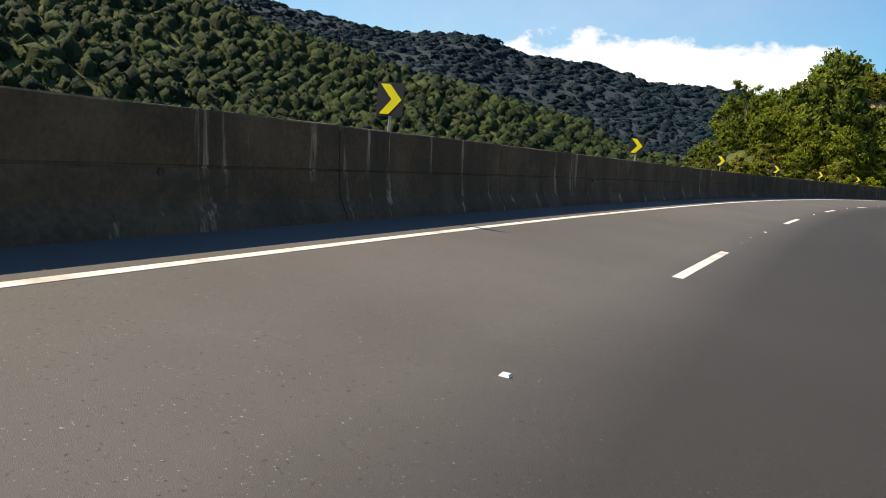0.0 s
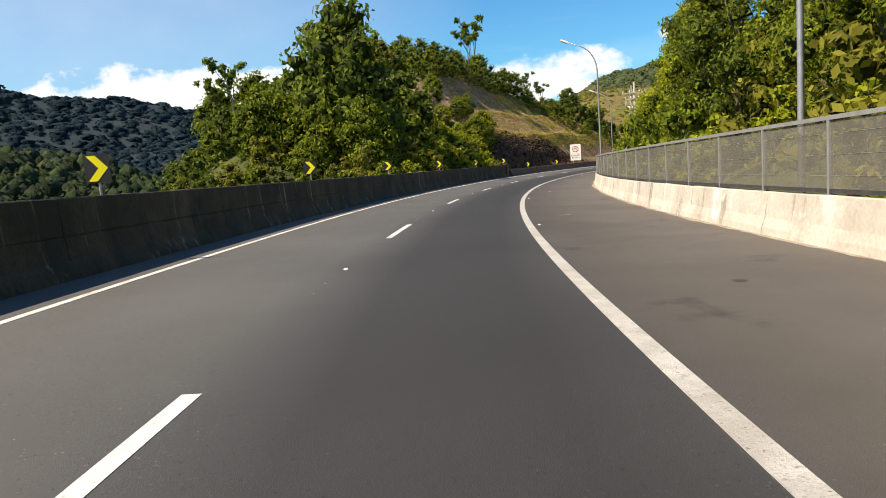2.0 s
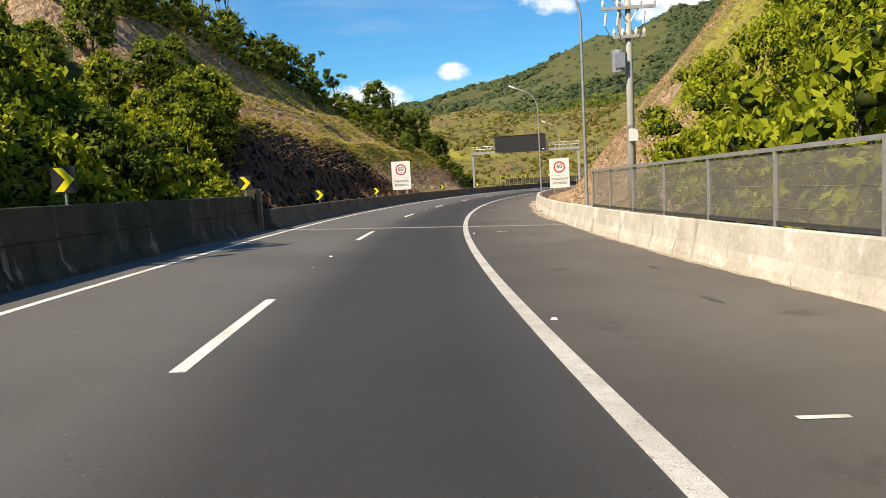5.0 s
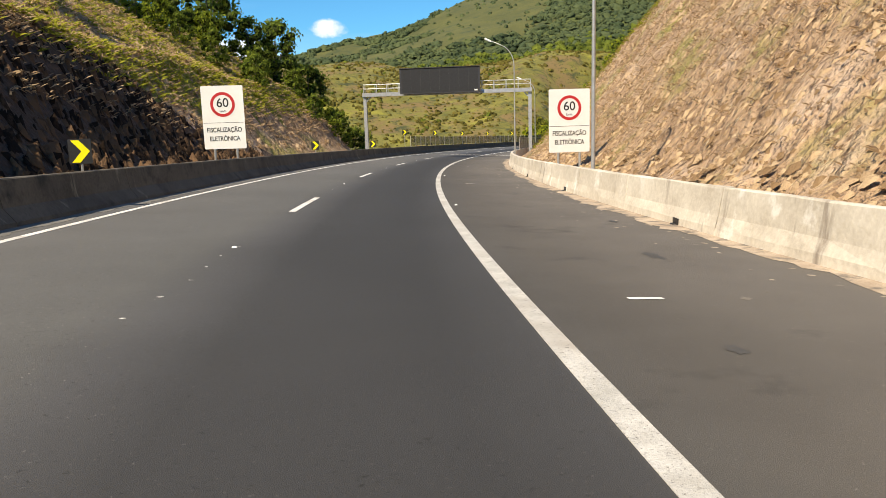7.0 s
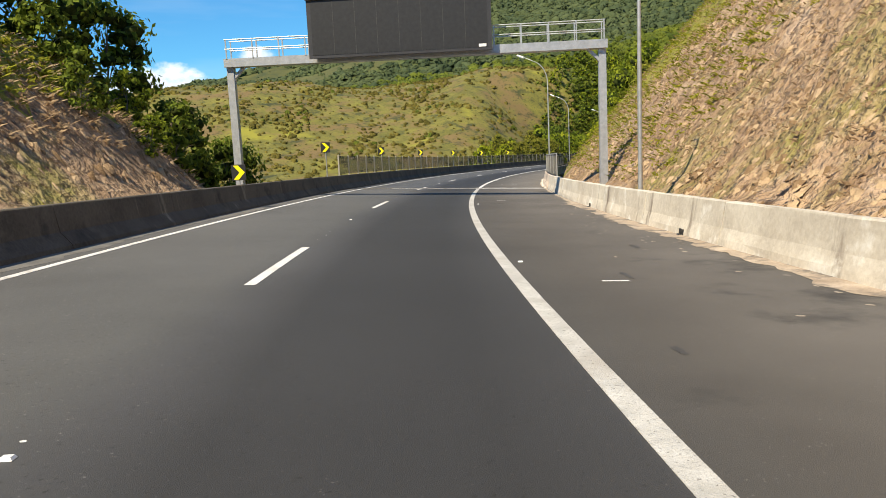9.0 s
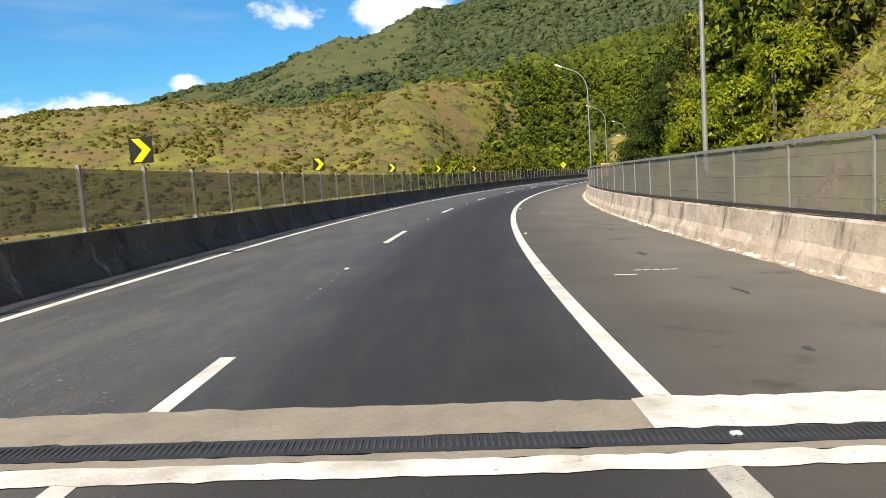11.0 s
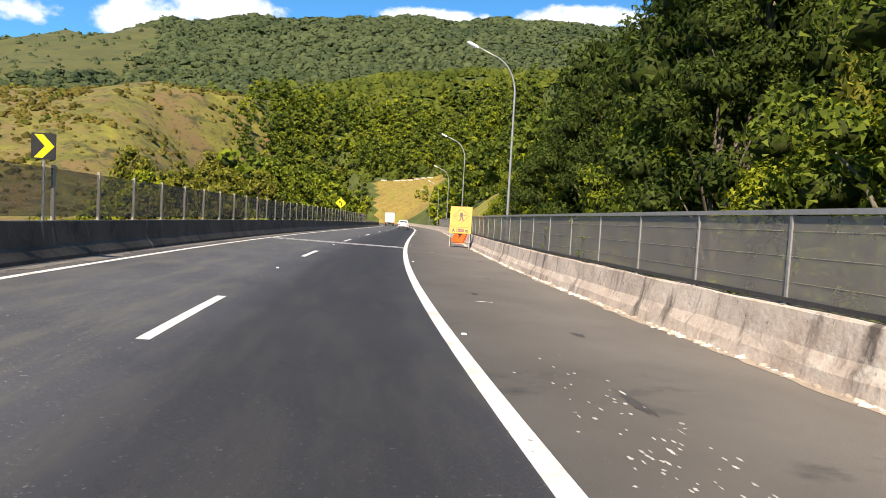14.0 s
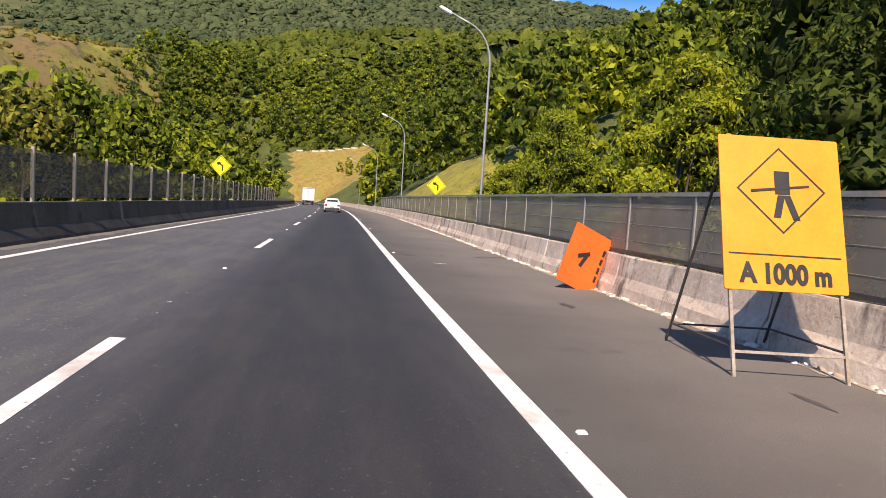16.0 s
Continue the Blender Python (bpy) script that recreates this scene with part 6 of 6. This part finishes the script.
part("body", section_body([(-2.0, 0.78, 0.76, 0.30, 0.88), (-1.9, 0.84, 0.82, 0.25, 0.98), (-0.6, 0.86, 0.84, 0.22, 0.96), (0.9, 0.86, 0.84, 0.22, 0.93), (1.7, 0.82, 0.78, 0.25, 0.78), (2.0, 0.72, 0.68, 0.32, 0.66)], 8), "car_white", car)
part("cabin", section_body([(-1.9, 0.74, 0.60, 0.94, 1.10), (-1.5, 0.76, 0.62, 0.94, 1.46), (-0.2, 0.76, 0.62, 0.94, 1.50), (0.4, 0.76, 0.62, 0.93, 1.42), (1.1, 0.74, 0.66, 0.90, 0.97)], 8), "car_white", car)
part("rear_window", Geo().box((0, -1.77, 1.22), (1.12, 0.02, 0.34), Matrix.Rotation(radians(-40), 3, "X")), "glass_dark", car)
for x in (-0.66, 0.66):
    part("tail_lamp", Geo().box((x, -2.0, 0.80), (0.26, 0.05, 0.16)), "tail_red", car)
    part("side_window", Geo().box((x * 1.09, -0.4, 1.20), (0.02, 1.8, 0.30), Matrix.Rotation(radians(10 if x < 0 else -10), 3, "Y")), "glass_dark", car)
    for y in (-1.3, 1.3):
        wheel(car, x * 1.15, y, 0.31, 0.20)
part("bumper", Geo().box((0, -2.02, 0.42), (1.55, 0.10, 0.22)), "dark_frame", car)
part("plate_holder", Geo().box((0, -2.08, 0.60), (0.42, 0.02, 0.13)), "galv", car)

truck = thing("truck", "white box truck driving away in the outer lane", "truck", m=stand(520, -1.8, 0.0))
part("cargo_box", Geo().box((0, -1.6, 2.35), (2.45, 6.4, 2.6)), "car_white", truck)
part("cab", Geo().box((0, 2.9, 1.75), (2.2, 1.9, 2.1), taper=0.9), "car_white", truck)
part("chassis", Geo().box((0, -0.4, 0.85), (1.0, 8.4, 0.3)), "dark_frame", truck)
part("rear_frame", Geo().box((0, -4.82, 1.10), (2.45, 0.06, 0.10)).box((0, -4.82, 3.62), (2.45, 0.06, 0.08)).box((0, -4.82, 2.35), (0.06, 0.06, 2.5)), "galv", truck)
part("rear_bumper", Geo().box((0, -4.85, 0.55), (2.3, 0.1, 0.16)), "dark_frame", truck)
for x in (-1.0, 1.0):
    part("tail_lamp", Geo().box((x, -4.86, 0.85), (0.30, 0.06, 0.14)), "tail_red", truck)
    for y in (-3.4, 2.7):
        wheel(truck, x, y, 0.48, 0.30)

w_ = radians(14)
lorry = thing("truck", "long grey box truck on the valley road", "truck", m=pose(90 + 158 * math.sin(w_), 285 + 158 * math.cos(w_), float(sheet_height(90 + 157 * math.sin(w_), 285 + 157 * math.cos(w_))) + 0.1, 0, 0, -104))
part("cargo_box", Geo().box((0, -2.0, 2.5), (2.5, 12.5, 2.7)), "post", lorry, "grey cargo box")
part("cab", Geo().box((0, 6.2, 1.75), (2.4, 2.2, 2.5), taper=0.92), "car_white", lorry)
part("chassis", Geo().box((0, -0.5, 0.85), (1.1, 14.0, 0.3)), "dark_frame", lorry)
for x in (-1.05, 1.05):
    for y in (-6.8, -5.6, 2.2, 5.9):
        wheel(lorry, x, y, 0.5, 0.3)

# ---------------------------------------------------------------- joints, studs and dirt on the road
def across(name, s0, s1, d0, d1, mat, label, h=0.006, ragged=0.0, seed=0):
    """A band across the road between two stations, its edges worn."""
    rng_ = np.random.RandomState(seed)
    n = max(2, int((d1 - d0) / 0.12))
    dd = np.linspace(d0, d1, n)
    a = s0 + (rng_.normal(0, ragged, n) if ragged else np.zeros(n))
    b = s1 + (rng_.normal(0, ragged, n) if ragged else np.zeros(n))
    v = np.concatenate([road_np(a, dd, h), road_np(b, dd, h)])
    i = np.arange(n - 1)
    o = part(name, array_mesh(name, v, np.stack([i, i + 1, i + 1 + n, i + n], -1)), mat)
    return tagged(o, label, "road joint", kind="structure")


across("joint_band", 255.50, 255.74, -1.75, 7.42, "line", "white painted band before the bridge joint", 0.008, 0.014, 1)
across("joint_header", 255.74, 255.86, -4.2, 7.42, "header", "grey mortar strip beside the bridge joint", 0.006, 0.01, 2)
across("joint_header", 256.14, 256.80, -4.2, 3.30, "header", "grey mortar strip beside the bridge joint", 0.006, 0.02, 3)
across("joint_band", 256.16, 256.82, 3.30, 7.42, "line", "white paint spilled on the shoulder at the joint", 0.008, 0.022, 4)
wide_joint = across("joint_rubber", 255.86, 256.14, -4.2, 7.42, "joint", "black ribbed rubber bridge joint", 0.009)
rib = Geo().box((0, 0, 0.003), (0.014, 0.17, 0.005)).mesh("rib")
rib.materials.append(M["dark_frame"])
for i in range(280):
    o = part("rib", rib, "dark_frame", wide_joint)
    o.matrix_world = stand(256.0, -4.1 + 0.041 * i, 0.008)
for s in (354.50, 355.10, 355.72):
    across("joint_band", s - 0.03, s + 0.20, -3.6, 3.45, "line", "white stripe across the lanes at the joint", 0.006, 0.006, int(s * 10))
across("joint_rubber", 354.70, 355.06, -4.2, 3.4, "joint", "black rubber bridge joint", 0.004)
across("joint_rubber", 355.30, 355.68, -4.2, 3.4, "joint", "black rubber bridge joint", 0.004)
across("joint_header", 156.4, 157.0, -4.2, 7.4, "header", "pale mortar strip at the bridge's end", 0.005, 0.02, 8)
across("joint_header", 461.5, 462.6, -4.2, 7.4, "header", "pale mortar strip at the bridge's end", 0.005, 0.02, 9)

stud = Geo().box((0, 0, 0.011), (0.078, 0.062, 0.018), taper=0.70).mesh("road_stud")
stud.materials.append(M["white"])
for k in range(-1, 26):
    for s, d in ((DASH0 + DASH_P * k + 11.5, 0.0), (DASH0 + DASH_P * k + 2.0, 3.74)):
        o = part("road_stud", stud, "white")
        o.matrix_world = stand(s, d, 0.0)
        tagged(o, "small white raised road stud on the asphalt", "road stud", "road studs")


def smear(name, s, d, ls, ld, mat, label, seed, h=0.004):
    """A flat worn patch with an uneven outline."""
    rng_ = np.random.RandomState(seed)
    n = 22
    a = np.arange(n) * 2 * math.pi / n
    r = rng_.uniform(0.55, 1.1, n)
    v = np.concatenate([road_np([s], [d], h), road_np(s + ls / 2 * r * np.sin(a), d + ld / 2 * r * np.cos(a), h)])
    o = part(name, array_mesh(name, v, [(0, 1 + i, 1 + (i + 1) % n) for i in range(n)]), mat)
    return tagged(o, label, "stain", kind="structure")


M["sand"] = material("thin_sand", (0.13, 0.115, 0.095), (0.24, 0.21, 0.175), 3, 0.95, 0.3, 40)
M["stain"] = material("tar_stain", (0.045, 0.042, 0.040), (0.075, 0.070, 0.064), 3, 0.8, 0.3, 30)
rng = np.random.RandomState(77)
for i, s in enumerate(np.arange(50, 400, 5.3)):
    smear("tar_stain", s + rng.uniform(-1.5, 1.5), rng.uniform(4.2, 6.9), rng.uniform(0.25, 0.9), rng.uniform(0.08, 0.24), "stain", "dark tar stain on the shoulder", 100 + i)
for k in range(15):
    s = 64.2 + 22.15 * k
    across("paint_scrap", s, s + 0.09, 4.55, 4.90, "line", "short white paint mark across the shoulder", 0.006, 0.008, k)
for k in range(5):
    across("paint_scrap", 264.1, 264.19, 4.98 + 0.15 * k, 5.09 + 0.15 * k, "line", "short white paint mark across the shoulder", 0.006, 0.008, 40 + k)
for k in range(24):
    for j in range(3 + k * 7 % 4):
        smear("paint_scrap", DASH0 + DASH_P * k + 6.0 + (k * 5 % 4) + 0.92 * j, rng.uniform(-0.06, 0.06), rng.uniform(0.03, 0.07), rng.uniform(0.02, 0.08), "line", "flake of old white lane paint", 500 + 7 * k + j)
for k in range(5):
    across("paint_scrap", 42.06, 42.15, 4.62 + 0.15 * k, 4.73 + 0.15 * k, "line", "short white paint mark across the shoulder", 0.006, 0.008, 60 + k)
for i in range(200):
    smear("dirt_scrap", rng.uniform(163, 240), 7.2 - abs(rng.normal(0, 0.62)), rng.uniform(0.04, 0.22), rng.uniform(0.03, 0.13), "sand" if i % 3 == 0 else "dirt", "scrap of pale dirt on the shoulder", 900 + i)
smear("tar_stain", 251.6, 7.15, 0.5, 0.55, "stain", "dark sealed patch at the barrier's foot", 405)
for s_, d_, w_ in ((100.1, -3.05, 0.9), (93.5, -2.85, 0.5), (94.9, -3.3, 0.3)):
    smear("sand_patch", s_, d_, 0.16, w_, "sand", "pale sand spilled near the outer edge line", int(s_ * 7))
smear("sand_patch", 100.9, -1.1, 0.30, 1.2, "sand", "pale sand spilled on the outer lane", 401)
smear("sand_patch", 101.2, 0.1, 0.12, 0.8, "sand", "pale sand spilled on the outer lane", 402)
for i in range(90):
    smear("paint_scrap", 319 + rng.normal(0.3, 1.1) + (2.2 if i % 3 == 0 else 0), rng.normal(4.5, 0.30), rng.uniform(0.03, 0.16) * (1.6 if i % 9 == 0 else 0.8), rng.uniform(0.012, 0.05), "line_worn", "flakes of white paint on the shoulder", 420 + i)


M["pale_dirt"] = material("pale_sandy_dirt", (0.27, 0.205, 0.145), (0.52, 0.42, 0.32), 1.6, 0.95, 0.5, 30, spots=[((0.14, 0.12, 0.10), 2.2, (0.50, 0.62), A)])
M["gutter"] = material("gutter_grit", (0.10, 0.095, 0.085), (0.20, 0.185, 0.165), 1.5, 0.95, 0.4, 40)


def drift(name, s0, s1, d_in, d_out, mat, label, seed):
    """Dirt swept against the foot of a barrier, with a wandering edge."""
    rng_ = np.random.RandomState(seed)
    st = np.arange(s0, s1, 0.35)
    n = len(st)
    w = np.convolve(rng_.uniform(0, 1, n + 8), np.ones(9) / 9, "valid")[:n] * 1.0 + rng_.uniform(-0.14, 0.14, n)
    inner = d_out + (d_in - d_out) * np.clip(w * 1.3, 0.1, 1.4)
    v = np.concatenate([road_np(st, inner, 0.005), road_np(st, d_out, 0.012)])
    i = np.arange(n - 1)
    o = part(name, array_mesh(name, v, np.stack([i, i + n, i + n + 1, i + 1], -1)), mat)
    tagged(o, label, "dirt", kind="structure")


for s_, h_ in [(24.6 + 16.1 * k, 0.68) for k in range(9)]:
    hole = Geo().tube([(0, 0, 0), (0.03, 0, 0)], [0.055, 0.048], 9)
    o = part("drain_hole", hole, "black")
    o.matrix_world = stand(s_, -5.045 if h_ > 0.72 else -5.03, h_)
    tagged(o, "small dark drain hole in the tall concrete wall", "drain hole", "drain holes", "structure")

for k in range(7):
    g = Geo().box((-0.004, 0, 0.075), (0.02, 0.26, 0.13)).box((-0.03, 0.05, 0.02), (0.10, 0.16, 0.03), taper=0.7)
    o = part("drain_opening", g, "black")
    o.matrix_world = stand(171.1 + 10.9 * k, 7.625, 0.0)
    tagged(o, "dark drain opening with silt at the barrier's foot", "drain", "drain openings", "structure")

r_ = np.random.RandomState(71)
n_ = 1500
q_ = road_np(r_.uniform(257, 420, n_), 7.57 - np.abs(r_.normal(0, 0.06, n_)), 0.0)
k_ = r_.uniform(0.02, 0.085, (n_, 1, 1)) * r_.uniform(0.6, 1.3, (n_, 12, 1))
v_ = q_[:, None] + ICO[None] * k_ * np.array([1.2, 1.2, 0.7])
M["crumble"] = material("crumbled_mortar", (0.34, 0.28, 0.22), (0.70, 0.63, 0.54), 4, 0.95, 0.3, 30, per_piece=-0.6)
o = part("crumbled_mortar", array_mesh("crumbled_mortar", v_.reshape(-1, 3), (12 * np.arange(n_)[:, None, None] + ICO_F[None]).reshape(-1, 3)), "crumble")
tagged(o, "crumbled pale mortar along the barrier's toe", "rubble", kind="stuff")
drift("dirt_drift", 160, 240, 7.00, 7.64, "pale_dirt", "sandy dirt swept along the barrier's foot", 1)
drift("dirt_drift", 20, 160, 7.42, 7.64, "dirt", "sandy dirt swept along the barrier's foot", 2)
drift("dirt_drift", 232, 470, 7.32, 7.57, "dirt", "sandy dirt swept along the barrier's foot", 3)
drift("gutter_grit", 158, 470, -3.80, -4.30, "gutter", "grey grit in the outer gutter", 4)
